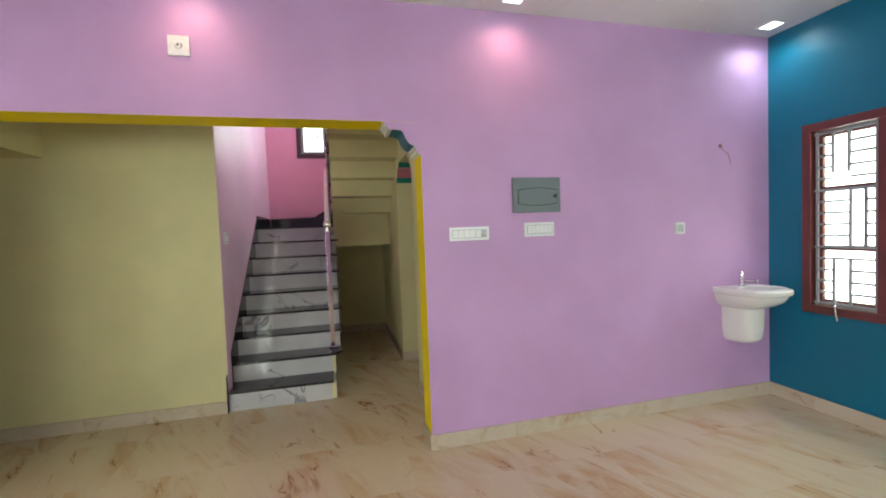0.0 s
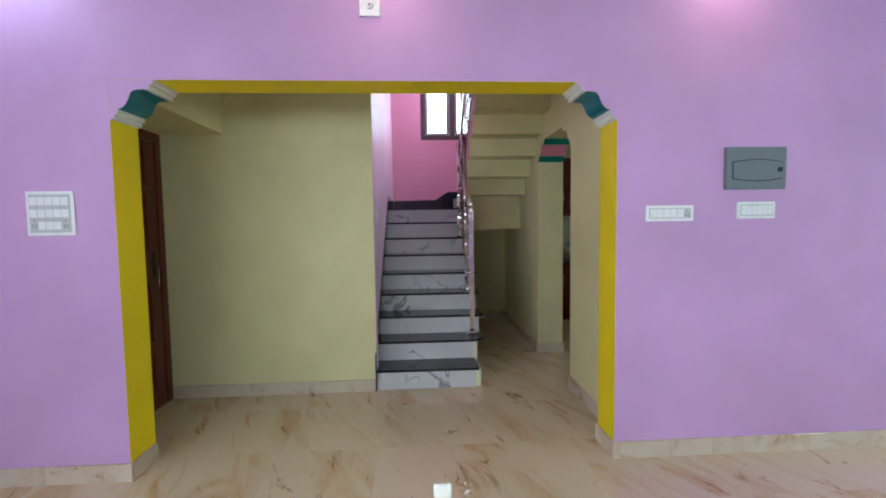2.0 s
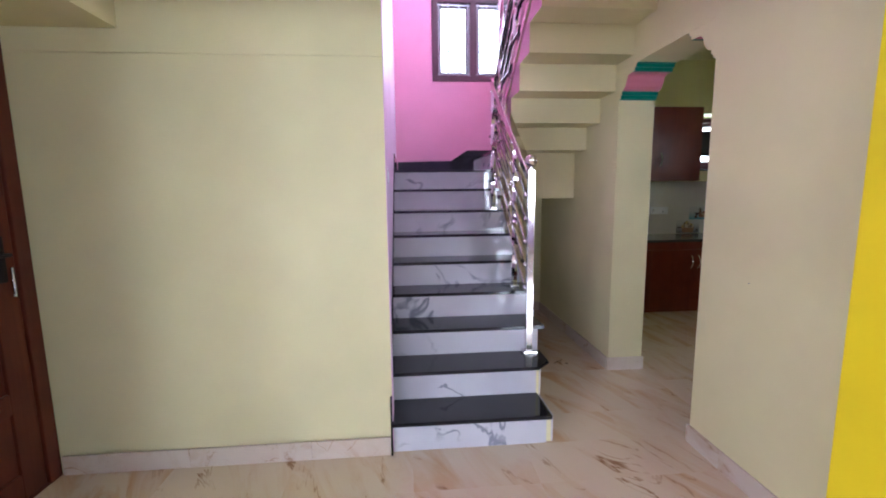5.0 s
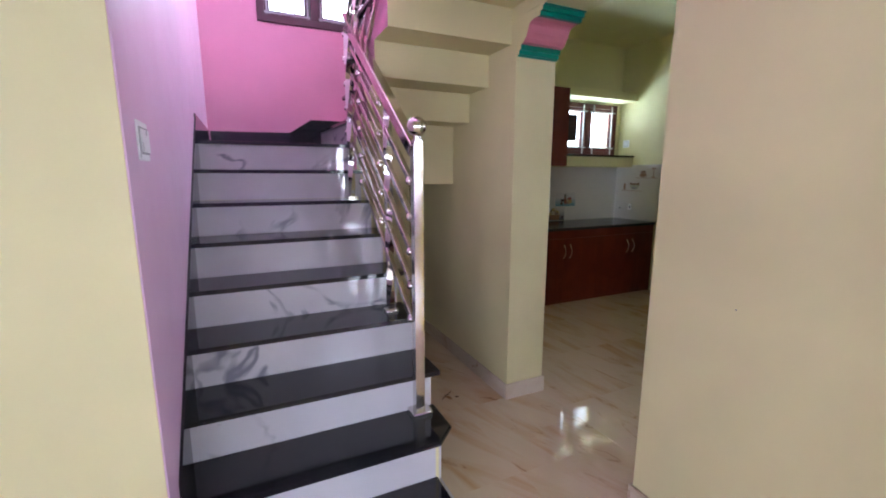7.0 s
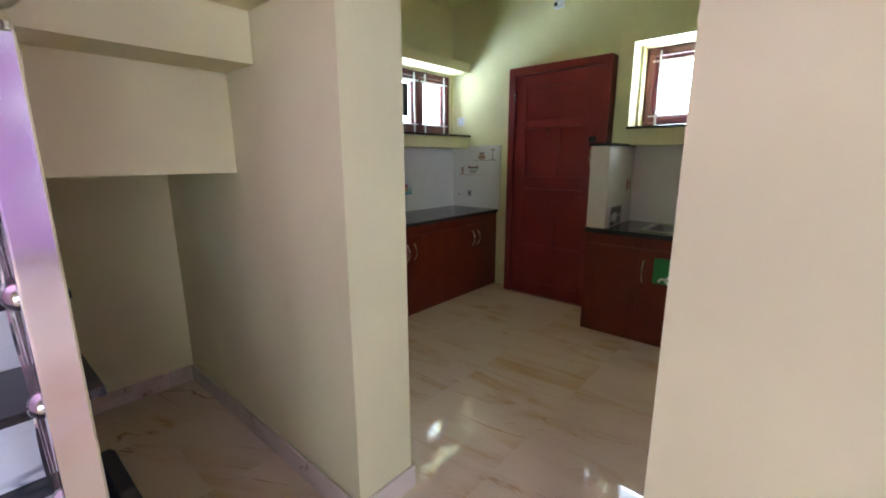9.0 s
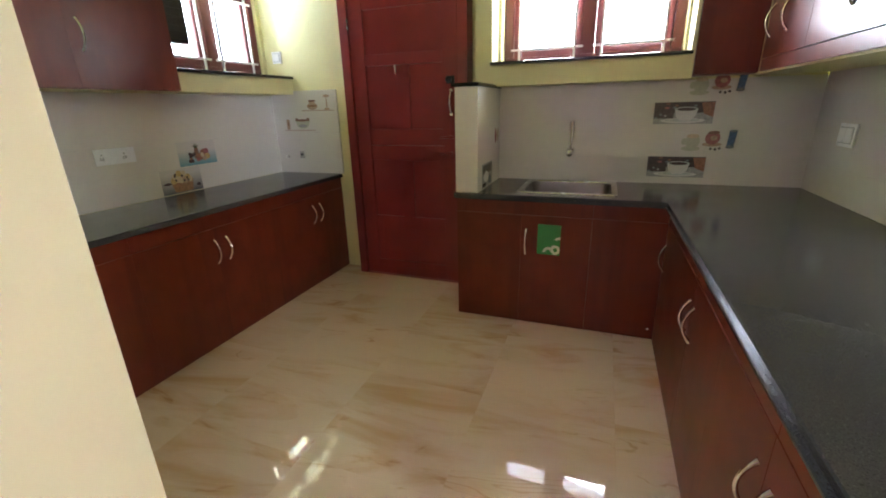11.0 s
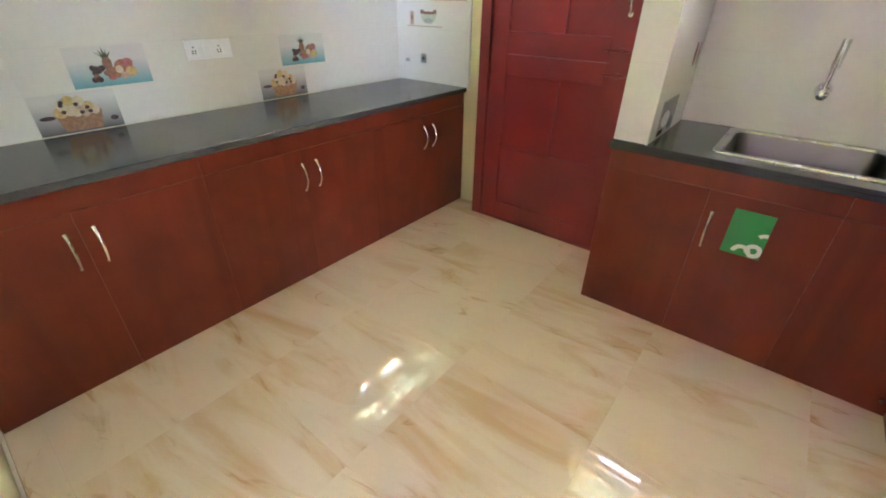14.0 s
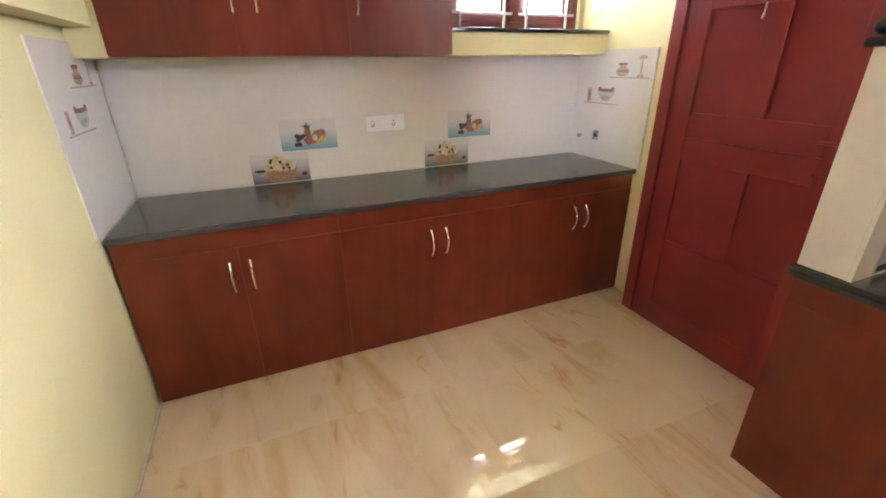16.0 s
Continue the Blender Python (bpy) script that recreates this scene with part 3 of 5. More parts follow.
part("landing_side_skirting", slab(SX + 0.001, LY - 0.036, LZ + 0.001, SX + 0.010, SNY - 0.017, LZ + 0.15), BLACK, stair)
bm = prism(bmesh.new(), [(0.15, SNY - 0.018), (0.19, LY + 0.06), (KX0 - 0.002, LY + 0.06), (KX0 - 0.002, SNY - 0.018)], "z", LZ + 0.001, LZ + R - 0.021)
part("winder_riser", bm, RISER, stair)
bm = prism(bmesh.new(), [(0.12, SNY - 0.017), (0.155, LY + 0.05), (KX0 - 0.002, LY + 0.05), (KX0 - 0.002, SNY - 0.017)], "z", LZ + R - 0.020, LZ + R)
part("winder_tread", bm, BLACK, stair, "black granite winder step")
# return flight, climbing back over the passage
RX0, RY0, RT, RR, RN = 0.16, 5.60, 0.235, 0.181, 7
under = [1.30] + [1.70 + RR * k for k in range(RN)]
bm = bmesh.new()
clean = [(SNY - 0.004, 1.30), (RY0, 1.30)]
for k in range(RN):
    clean += [(RY0 - k * RT, under[k + 1]), (RY0 - (k + 1) * RT, under[k + 1])]
for k in range(RN - 1, -1, -1):
    yk = RY0 + 0.14 - k * RT
    clean += [(yk - RT, under[k + 1] + 0.15), (yk, under[k + 1] + 0.15)]
clean += [(RY0 + 0.14, LZ - 0.03), (SNY - 0.004, LZ - 0.03)]
prism(bm, clean, "x", RX0, KX0 - 0.003, (1, 0, 0))
part("return_slab", bm, [CREAM, PINK], stair, "cream stepped underside with a pink edge")
for k in range(RN):
    yk = RY0 + 0.14 - k * RT
    zt = under[k + 1] + 0.15
    part("return_tread", slab(RX0 - 0.045, yk - RT - 0.002, zt + 0.001, KX0 - 0.003, yk + 0.035, zt + 0.021, bevel=0.004), BLACK, stair)
    part("return_riser", slab(RX0 + 0.001, yk + 0.001, zt - RR + 0.02, KX0 - 0.003, yk + 0.011, zt), RISER, stair)

# stair rail in polished steel
def twisted(bm, x, y, z0, z1, w, turns):
    n = max(8, int(abs(turns) * 64))
    rings = []
    for i in range(n + 1):
        a, z = turns * 2 * math.pi * i / n + math.pi / 4, z0 + (z1 - z0) * i / n
        rings.append([bm.verts.new((x + w * math.cos(a + q * math.pi / 2), y + w * math.sin(a + q * math.pi / 2), z)) for q in range(4)])
    for p, q in zip(rings, rings[1:]):
        for i in range(4):
            bm.faces.new((p[i], p[(i + 1) % 4], q[(i + 1) % 4], q[i]))
    bm.faces.new(rings[-1])
    bm.faces.new(rings[0][::-1])
    return bm


PX, SL = 0.107, 0.735
rail = thing("stair_railing", "polished stainless steel stair railing with ball ends", "railing", (PX, 4.40, 2 * R))
part("newel_post", slab(PX - 0.0205, 4.3795, 2 * R, PX + 0.0205, 4.4205, 1.490, bevel=0.003), STEEL, rail, "square polished steel newel post")
part("newel_base", slab(PX - 0.042, 4.358, 2 * R, PX + 0.048, 4.442, 2 * R + 0.018, bevel=0.006), STEEL, rail)
part("newel_collar", cyl(cyl(bmesh.new(), (PX, 4.40, 1.490), (PX, 4.40, 1.498), 0.022), (PX, 4.40, 1.498), (PX, 4.40, 1.512), 0.014), STEEL, rail, "", True)
part("newel_ball", ball(bmesh.new(), (PX, 4.40, 1.547), 0.039, 32), STEEL, rail, "polished steel ball", True)
for y, zb, zt in ((4.765, 4 * R, 1.70), (5.52, 7 * R, 2.25)):
    part("twisted_post", twisted(bmesh.new(), PX - 0.002, y, zb, zt, 0.0215, 1.0), STEEL, rail, "twisted square steel baluster", True)
    part("post_base", slab(PX - 0.032, y - 0.030, zb, PX + 0.030, y + 0.030, zb + 0.012, bevel=0.004), STEEL, rail)
part("handrail", bar(bmesh.new(), (PX, 4.415, 1.455), (PX, 5.56, 1.455 + 1.145 * SL), 0.05, 0.055), STEEL, rail, "flat polished steel handrail")
def rods(y0, y1, z0s, dx):
    for z in z0s:
        part("rod", bar(bmesh.new(), (PX + dx, y0, z), (PX + dx, y1, z + (y1 - y0) * SL), 0.022, 0.027), STEEL, rail)
        for y, e in ((y0, -1), (y1, 1)):
            part("rod_ball", ball(bmesh.new(), (PX + dx - 0.006, y + 0.014 * e, z + (y - y0) * SL + 0.010 * e), 0.0185, 14), STEEL, rail, "", True)
rods(4.455, 5.19, (1.352, 1.206, 1.062, 0.918, 0.772), -0.010)
rods(4.94, 5.61, (1.716, 1.570, 1.424, 1.278, 1.132), 0.014)

rail2 = thing("upper_stair_railing", "polished stainless steel railing on the return flight", "railing", (0.14, 5.5, 2.2))
S2 = RR / RT
part("handrail", bar(bmesh.new(), (0.135, 5.56, 2.30), (0.135, 4.1, 2.30 + 1.46 * S2), 0.05, 0.05), STEEL, rail2)
for i in range(4):
    part("rod", bar(bmesh.new(), (0.135, 5.58, 2.16 - 0.14 * i), (0.135, 4.1, 2.16 - 0.14 * i + 1.48 * S2), 0.018, 0.028), STEEL, rail2)
    part("rod_ball", ball(bmesh.new(), (0.135, 5.592, 2.15 - 0.14 * i), 0.016, 12), STEEL, rail2, "", True)
for k in (1, 3, 5):
    yk = RY0 + 0.14 - k * RT - RT / 2
    part("twisted_post", twisted(bmesh.new(), 0.135, yk, under[k + 1] + 0.171, under[k + 1] + 0.171 + 0.90, 0.02, 1.0), STEEL, rail2, "", True)

# ---- openings: windows and doors ----
def barred_window(name, along, u0, u1, z0, z1, w0, w1, inward, wood_mat, leaves, label, bars="grid", w_bar=None, F=0.06, SW=0.045, M=0.07):
    """A timber window in a wall: outer frame, mullions, casements, glass and a steel grille on the room side. inward: the sign of the way into the room."""
    win = thing(name, label, "window", kind="structure")
    # kitchen grilles stay white, the others get the painted backlit grey
    steel = BARS if bars == "mesh" else BARS_BACKLIT

    def b(u_a, w_a, z_a, u_b, w_b, z_b, bev=0.004, bm=None):
        bm = bm or bmesh.new()
        return box(bm, u_a, w_a, z_a, u_b, w_b, z_b, bev) if along == "x" else box(bm, w_a, u_a, z_a, w_b, u_b, z_b, bev)

    part("frame_bottom", b(u0, w0, z0, u1, w1, z0 + F), wood_mat, win)
    part("frame_top", b(u0, w0, z1 - F, u1, w1, z1), wood_mat, win)
    part("frame_side", b(u0, w0 + 0.001, z0 + F, u0 + F, w1 - 0.001, z1 - F), wood_mat, win)
    part("frame_side", b(u1 - F, w0 + 0.001, z0 + F, u1, w1 - 0.001, z1 - F), wood_mat, win)
    wm = (w0 + w1) / 2
    step = (u1 - u0 - 2 * F - M * (leaves - 1)) / leaves
    room = w0 if inward * (w0 - w1) > 0 else w1
    wg = room - inward * 0.018 if w_bar is None else w_bar
    for i in range(leaves):
        a = u0 + F + i * (step + M)
        c = a + step
        if i:
            part("mullion", b(a - M + 0.001, w0 + 0.001, z0 + F, a - 0.001, w1 - 0.001, z1 - F), wood_mat, win)
        sash = part("casement", b(a, wm - 0.015, z0 + F + 0.002, a + SW, wm + 0.015, z1 - F - 0.002), wood_mat, win)
        bm = b(c - SW, wm - 0.015, z0 + F + 0.002, c, wm + 0.015, z1 - F - 0.002)
        b(a + SW + 0.001, wm - 0.014, z0 + F + 0.002, c - SW - 0.001, wm + 0.014, z0 + F + 0.002 + SW, 0.003, bm)
        b(a + SW + 0.001, wm - 0.014, z1 - F - 0.002 - SW, c - SW - 0.001, wm + 0.014, z1 - F - 0.002, 0.003, bm)
        part("casement_rail", bm, wood_mat, sash)
        g = 0.0085 if bars == "fancy" else 0.0065
        zz0, zz1 = z0 + F - 0.03, z1 - F + 0.03

        def hb(z, ua, ub):
            part("grille_bar", b(ua, wg - g, z - g, ub, wg + g, z + g, 0), steel, win)

        def vb(u, za, zb):
            part("grille_bar", b(u - g, wg - g * 0.9, za, u + g, wg + g * 0.9, zb, 0), steel, win)

        inset = SW - 0.006 if bars == "mesh" else 0.02
        for u in (a + inset, c - inset):
            vb(u, zz0, zz1)
        if bars == "grid":
            for k in range(4):
                hb(z0 + F + 0.02 + (z1 - z0 - 2 * F - 0.04) * k / 3, a - (0.03 if k in (0, 3) else -0.02), c + (0.03 if k in (0, 3) else -0.02))
            for k in (1, 2):
                vb(a + step * k / 3, zz0 + 0.03, zz1 - 0.03)
        elif bars == "mesh":
            for z in (z0 + F + SW - 0.004, z1 - F - SW + 0.004):
                hb(z, a - 0.01, c + 0.01)
            wo, q = wm - inward * 0.03, 0.003
            ia, ic, iz0, iz1 = a + SW, c - SW, z0 + F + SW, z1 - F - SW
            for k in range(1, 5):
                u, z = ia + (ic - ia) * k / 5, iz0 + (iz1 - iz0) * k / 5
                part("mesh_bar", b(u - q, wo - q, iz0 - 0.02, u + q, wo + q, iz1 + 0.02, 0), BARS, win)
                part("mesh_bar", b(ia - 0.02, wo - q * 0.9, z - q, ic + 0.02, wo + q * 0.9, z + q, 0), BARS, win)
        else:
            hgt = (z1 - z0 - 2 * F)
            for k in range(4):
                hb(z0 + F + 0.02 + (hgt - 0.04) * k / 3, a - 0.03, c + 0.03)
            w = c - a - 0.04
            for r in range(3):
                zb = z0 + F + 0.02 + (hgt - 0.04) * r / 3
                hh = (hgt - 0.04) / 3
                f0, f1 = ((0.42, 0.70), (0.18, 0.42), (0.45, 0.72))[r]
                ua, ub = a + 0.02 + w * f0, a + 0.02 + w * f1
                lo = zb + hh * (0.0 if r < 2 else 0.28)
                for u in (ua, ub):
                    vb(u, lo, zb + hh * (0.78 if r == 0 else 1.0))
                for k in range(1, 5):
                    z = zb + hh * k / 5
                    if r == 0 and k == 4:
                        hb(z, a + 0.02, c - 0.02)
                    else:
                        hb(z, a + 0.02, ua)
                        hb(z, ub, c - 0.02)
            for q in (1, 2):
                z = z0 + F + hgt * q / 3
                part("transom", b(a + 0.046, wm - 0.016, z - 0.02, c - 0.046, wm + 0.016, z + 0.02), wood_mat, sash)
    return win


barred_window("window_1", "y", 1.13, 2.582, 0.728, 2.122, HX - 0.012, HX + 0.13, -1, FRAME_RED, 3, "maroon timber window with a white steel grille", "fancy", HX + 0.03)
barred_window("window_2", "x", -0.32, 0.61, 2.62, 3.52, SNY - 0.012, SNY + 0.10, -1, DARKFRAME, 2, "dark timber stair window with a white steel grille", "grid", SNY + 0.004)
barred_window("window_3", "x", 2.85, 3.79, 1.60, 2.215, NY + 0.025, NY + 0.105, -1, FRAME_RED, 2, "maroon timber kitchen window with a white grille", "mesh", NY + 0.014, 0.05, 0.05, 0.07)
barred_window("window_4", "y", 3.79, 4.885, 1.58, 2.215, EX + 0.095, EX + 0.20, -1, FRAME_RED, 2, "maroon timber window over the sink with a white grille", "mesh", EX + 0.082, 0.06, 0.05, 0.08)
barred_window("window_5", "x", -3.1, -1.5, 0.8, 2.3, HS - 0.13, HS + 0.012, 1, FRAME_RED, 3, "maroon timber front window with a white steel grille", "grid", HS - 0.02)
st = thing("window_stay", "chrome window stay hook hanging on the sill", "window stay", (3.58, 2.33, 0.76))
part("stay_arm", cyl(bmesh.new(), (3.585, 2.36, 0.80), (3.565, 2.33, 0.70), 0.007), CHROME, st, "", True)
part("stay_knob", ball(bmesh.new(), (3.585, 2.36, 0.80), 0.011, 12), CHROME, st, "", True)

def panel_door(name, x, y0, y1, z1, face, mat, label, frame_proud, panels=True):
    """A timber door in a wall along y: frame, leaf with sunk panels. face: +1 when the room lies at larger x."""
    d = thing(name, label, "door", kind="structure")
    f = 0.07
    xr, xb = x, x - face * frame_proud
    part("door_frame_side", slab(xb, y0, 0.0, xr, y0 + f, z1, bevel=0.004), mat, d)
    part("door_frame_side", slab(xb, y1 - f, 0.0, xr, y1, z1, bevel=0.004), mat, d)
    part("door_frame_head", slab(xb, y0 + f, z1 - f, xr - face * 0.001, y1 - f, z1, bevel=0.004), mat, d)
    a, b, t = y0 + f + 0.004, y1 - f - 0.004, 0.035
    lx = xr - face * 0.012
    w = b - a
    zr = [0.012, 0.14, 0.515, 0.955, 1.185, 1.625, 1.985, z1 - f - 0.006]
    st_w = 0.115
    for u0_, u1_ in ((a, a + st_w), (b - st_w, b)):
        part("stile", slab(lx, u0_, 0.012, lx - face * t, u1_, z1 - f - 0.005, bevel=0.004), mat, d)
    for i, (q0, q1) in enumerate(((0.012, 0.135), (0.955, 1.065), (1.067, 1.185), (1.99, z1 - f - 0.006), (0.42, 0.515), (1.625, 1.70))):
        if i < 6:
            part("rail", slab(lx - face * 0.0005, a + st_w, q0, lx - face * t, b - st_w, q1, bevel=0.003), mat, d)
    part("leaf_core", slab(lx - face * 0.018, a, 0.012, lx - face * 0.032, b, z1 - f - 0.006), mat, d)
    part("threshold", slab(xr - face * 0.004, y0 + f, 0.0005, xb, y1 - f, 0.010), mat, d)
    part("head_stop", slab(xr - face * 0.05, y0 + f, z1 - f - 0.03, xb, y1 - f, z1 - f + 0.002), mat, d)
    for q0, q1 in ((y0 + f - 0.002, y0 + f + 0.025), (y1 - f - 0.025, y1 - f + 0.002)):
        part("side_stop", slab(xr - face * 0.05, q0, 0.011, xb + face * 0.001, q1, z1 - f - 0.031), mat, d)
    mid = (a + b) / 2
    for q0, q1 in ((0.515, 0.955), (1.185, 1.625)):
        part("muntin", slab(lx - face * 0.001, mid - 0.048, q0, lx - face * t, mid + 0.048, q1, bevel=0.003), mat, d)
        for c0, c1 in ((a + st_w, mid - 0.048), (mid + 0.048, b - st_w)):
            part("panel", slab(lx - face * 0.014, c0, q0, lx - face * (t - 0.006), c1, q1), mat, d)
    for q0, q1 in ((0.135, 0.42), (1.70, 1.99)):
        part("panel", slab(lx - face * 0.012, a + st_w, q0, lx - face * (t - 0.006), b - st_w, q1), mat, d)
    return d


kd = panel_door("door_1", 3.70, 5.085, 6.055, 2.18, -1, DOOR_RED, "closed oxblood red panelled timber door", 0.128)
dh = thing("door_pull", "chrome pull handle on the red door", "handle", (3.70, 5.205, 1.36))
grip = [Vector((3.708 - 0.040 * math.sin(math.pi * i / 14) ** 0.7, 5.205, 1.285 + 0.155 * i / 14)) for i in range(15)]
PULL_GRIP = grip
for z in (1.285, 1.44):
    part("mount", cyl(bmesh.new(), (3.7115, 5.205, z), (3.702, 5.205, z), 0.012), CHROME, dh, "", True)
lk = thing("rim_knob", "black iron lock knob on the red door", "door knob", (3.70, 5.205, 1.51))
part("plate", slab(3.706, 5.18, 1.485, 3.7118, 5.24, 1.535, bevel=0.002), IRON, lk)
part("knob", ball(cyl(bmesh.new(), (3.706, 5.21, 1.51), (3.675, 5.21, 1.51), 0.010), (3.668, 5.21, 1.51), 0.022, 16), IRON, lk, "", True)
for z in (1.125, 1.01):
    bt = thing("sliding_bolt", "painted sliding bolt on the red door", "bolt", (3.70, 5.25, z), "bolts on the door")
    part("rod", cyl(bmesh.new(), (3.703, 5.17, z), (3.703, 5.30, z), 0.007), DOOR_RED, bt, "", True)
    part("keeper", slab(3.696, 5.20, z - 0.014, 3.7115, 5.225, z + 0.014, bevel=0.003), DOOR_RED, bt)
    part("lug", cyl(bmesh.new(), (3.703, 5.275, z), (3.688, 5.275, z - 0.012), 0.005), DOOR_RED, bt, "", True)
for z in (1.872, 1.915):
    part("hinge_knuckle", cyl(bmesh.new(), (3.701, 5.983, z), (3.701, 5.983, z + 0.030), 0.005), SATIN, kd, "bare steel hinge", True)
hs = thing("door_hasp", "small bare steel hasp on the red door", "hasp", (3.71, 5.625, 1.57))
part("hasp_leaf", slab(3.706, 5.620, 1.565, 3.7112, 5.629, 1.625, bevel=0.001), SATIN, hs)
part("hasp_eye", cyl(bmesh.new(), (3.706, 5.6245, 1.572), (3.698, 5.6245, 1.572), 0.005), SATIN, hs, "", True)

pd = panel_door("door_2", -2.37, 3.085, 3.958, 2.092, 1, DOOR_BROWN, "closed dark brown timber door in the passage", 0.16)
ph = thing("door_latch", "black iron lever latch on the brown door", "latch", (-2.37, 3.82, 1.1))
part("plate", slab(-2.3815, 3.80, 1.00, -2.374, 3.835, 1.20, bevel=0.002), IRON, ph)
part("lever", cyl(cyl(bmesh.new(), (-2.38, 3.818, 1.12), (-2.335, 3.818, 1.12), 0.008), (-2.337, 3.818, 1.12), (-2.337, 3.72, 1.12), 0.008), IRON, ph, "", True)
part("bolt_rod", cyl(bmesh.new(), (-2.372, 3.855, 0.93), (-2.372, 3.855, 1.06), 0.006), SATIN, ph, "", True)

# ---- kitchen ----
structure("sill_shelf_north", slab(KX1 + 0.001, 6.622, 1.46, EX - 0.001, NY - 0.001, 1.575, bevel=0.004), LEMON, "pale lemon painted concrete shelf below the window", "shelf")
structure("window_ledge_north", slab(2.774, 6.606, 1.5755, EX - 0.002, NY - 0.0005, 1.597, bevel=0.005), BLACK, "black granite window ledge", "ledge")
structure("top_shelf_north", slab(KX1 + 0.001, 6.622, 2.232, EX - 0.001, NY - 0.001, 2.325, bevel=0.004), LEMON, "pale lemon painted concrete shelf over the window", "shelf")
structure("wall_filler_north", slab(KX1 + 0.0005, 6.609, 1.4605, 1.2525, 6.6215, 2.2315), LEMON, "pale lemon painted strip beside the wall cabinet", "wall strip")
structure("wall_box_west", slab(KX1 + 0.001, 5.35, 1.571, KX1 + 0.10, 6.6085, 2.325, bevel=0.004), LEMON, "pale lemon painted projecting wall box", "wall box")
# boxed surround of the window over the sink
wall("window_surround_east", "y", 3.755, 5.01, 1.452, 2.31, 3.65, EX - 0.001, [(3.775, 4.905, 1.577, 2.222)], (LEMON, LEMON, LEMON), "pale lemon painted projecting window surround")
structure("window_ledge_east", slab(3.634, 3.765, 1.5775, EX - 0.0005, 4.915, 1.597, bevel=0.005), BLACK, "black granite window ledge over the sink", "ledge")
structure("sink_pier", slab(3.25, 4.895, 0.831, EX - 0.001, 5.02, 1.44), TILEGROUT, "low tiled pier between the door and the sink", "pier")
structure("pier_cap", slab(3.225, 4.875, 1.441, EX - 0.002, 5.04, 1.463, bevel=0.006), BLACK, "black granite cap on the tiled pier", "cap")
structure("upper_shelf_south", slab(KX1 + 0.10, SY + 0.001, 1.462, EX - 0.001, 3.425, 1.53), LEMON, "pale lemon shelf slab under the wall cabinets", "shelf")

CT = 0.828
# sink cut-out made by four worktop strips round the bowl
SK = (3.335, 4.092, 3.785, 4.652)
worktop = thing("worktop", "polished dark grey granite L-shaped worktop", "worktop", (3.5, 4.2, CT))
part("worktop_south", slab(KX1 + 0.02, SY + 0.002, CT - 0.032, 3.2225, 3.838, CT), GREY, worktop)
part("worktop_corner", slab(3.2225, SY + 0.002, CT - 0.032, EX - 0.002, SK[1] - 0.0, CT, bevel=0.0), GREY, worktop)
part("worktop_front", slab(3.2225, SK[1], CT - 0.032, SK[0], SK[3], CT), GREY, worktop)
part("worktop_back", slab(SK[2], SK[1], CT - 0.032, EX - 0.002, SK[3], CT), GREY, worktop)
part("worktop_end", slab(3.2225, SK[3], CT - 0.032, EX - 0.002, 5.03, CT), GREY, worktop)
part("front_lip", bar(bmesh.new(), (3.224, 3.838, CT - 0.016), (3.224, 5.03, CT - 0.016), 0.036, 0.036, 0.42), LIP, worktop, "rounded granite edge", True)
part("front_lip", bar(bmesh.new(), (KX1 + 0.02, 3.838, CT - 0.016), (3.222, 3.838, CT - 0.016), 0.036, 0.036, 0.42), LIP, worktop, "", True)
north_top = structure("worktop_north", slab(KX1 + 0.014, 6.232, 0.79, EX - 0.001, NY - 0.012, 0.82, bevel=0.006), GREY, "polished dark grey granite worktop along the wall", "worktop")

# sink
sink = thing("sink", "brushed stainless steel sink set into the worktop", "sink", ((SK[0] + SK[2]) / 2, (SK[1] + SK[3]) / 2, CT))
def ring(x0, y0, x1, y1, r, z, n=6):
    out = []
    for cx, cy, a0 in ((x1 - r, y1 - r, 0), (x0 + r, y1 - r, 90), (x0 + r, y0 + r, 180), (x1 - r, y0 + r, 270)):
        for i in range(n + 1):
            a = radians(a0 + 90 * i / n)
            out.append((cx + r * math.cos(a), cy + r * math.sin(a), z))
    return out
def loft(rings, cap_last=True):
    bm = bmesh.new()
    vs = [[bm.verts.new(p) for p in r] for r in rings]
    for p, q in zip(vs, vs[1:]):
        for i in range(len(p)):
            bm.faces.new((p[i], p[(i + 1) % len(p)], q[(i + 1) % len(p)], q[i]))
    if cap_last:
        bm.faces.new(vs[-1])
    bmesh.ops.recalc_face_normals(bm, faces=bm.faces)
    return bm
a, b, c, d = SK[0] - 0.012, SK[1] - 0.012, SK[2] + 0.012, SK[3] + 0.012
part("rim", loft([ring(a, b, c, d, 0.03, CT + 0.001), ring(a + 0.003, b + 0.003, c - 0.003, d - 0.003, 0.03, CT + 0.006), ring(a + 0.030, b + 0.030, c - 0.030, d - 0.030, 0.05, CT + 0.005),
                  ring(a + 0.036, b + 0.036, c - 0.036, d - 0.036, 0.05, CT - 0.002)], False), SATIN, sink, "brighter flat steel rim", True)
part("bowl", loft([ring(a + 0.036, b + 0.036, c - 0.036, d - 0.036, 0.05, CT - 0.002), ring(a + 0.042, b + 0.042, c - 0.042, d - 0.042, 0.05, CT - 0.015),
                   ring(a + 0.060, b + 0.060, c - 0.060, d - 0.060, 0.06, CT - 0.175), ring(a + 0.10, b + 0.10, c - 0.10, d - 0.10, 0.05, CT - 0.20)]), SINKSTEEL, sink, "dull brushed steel bowl", True)
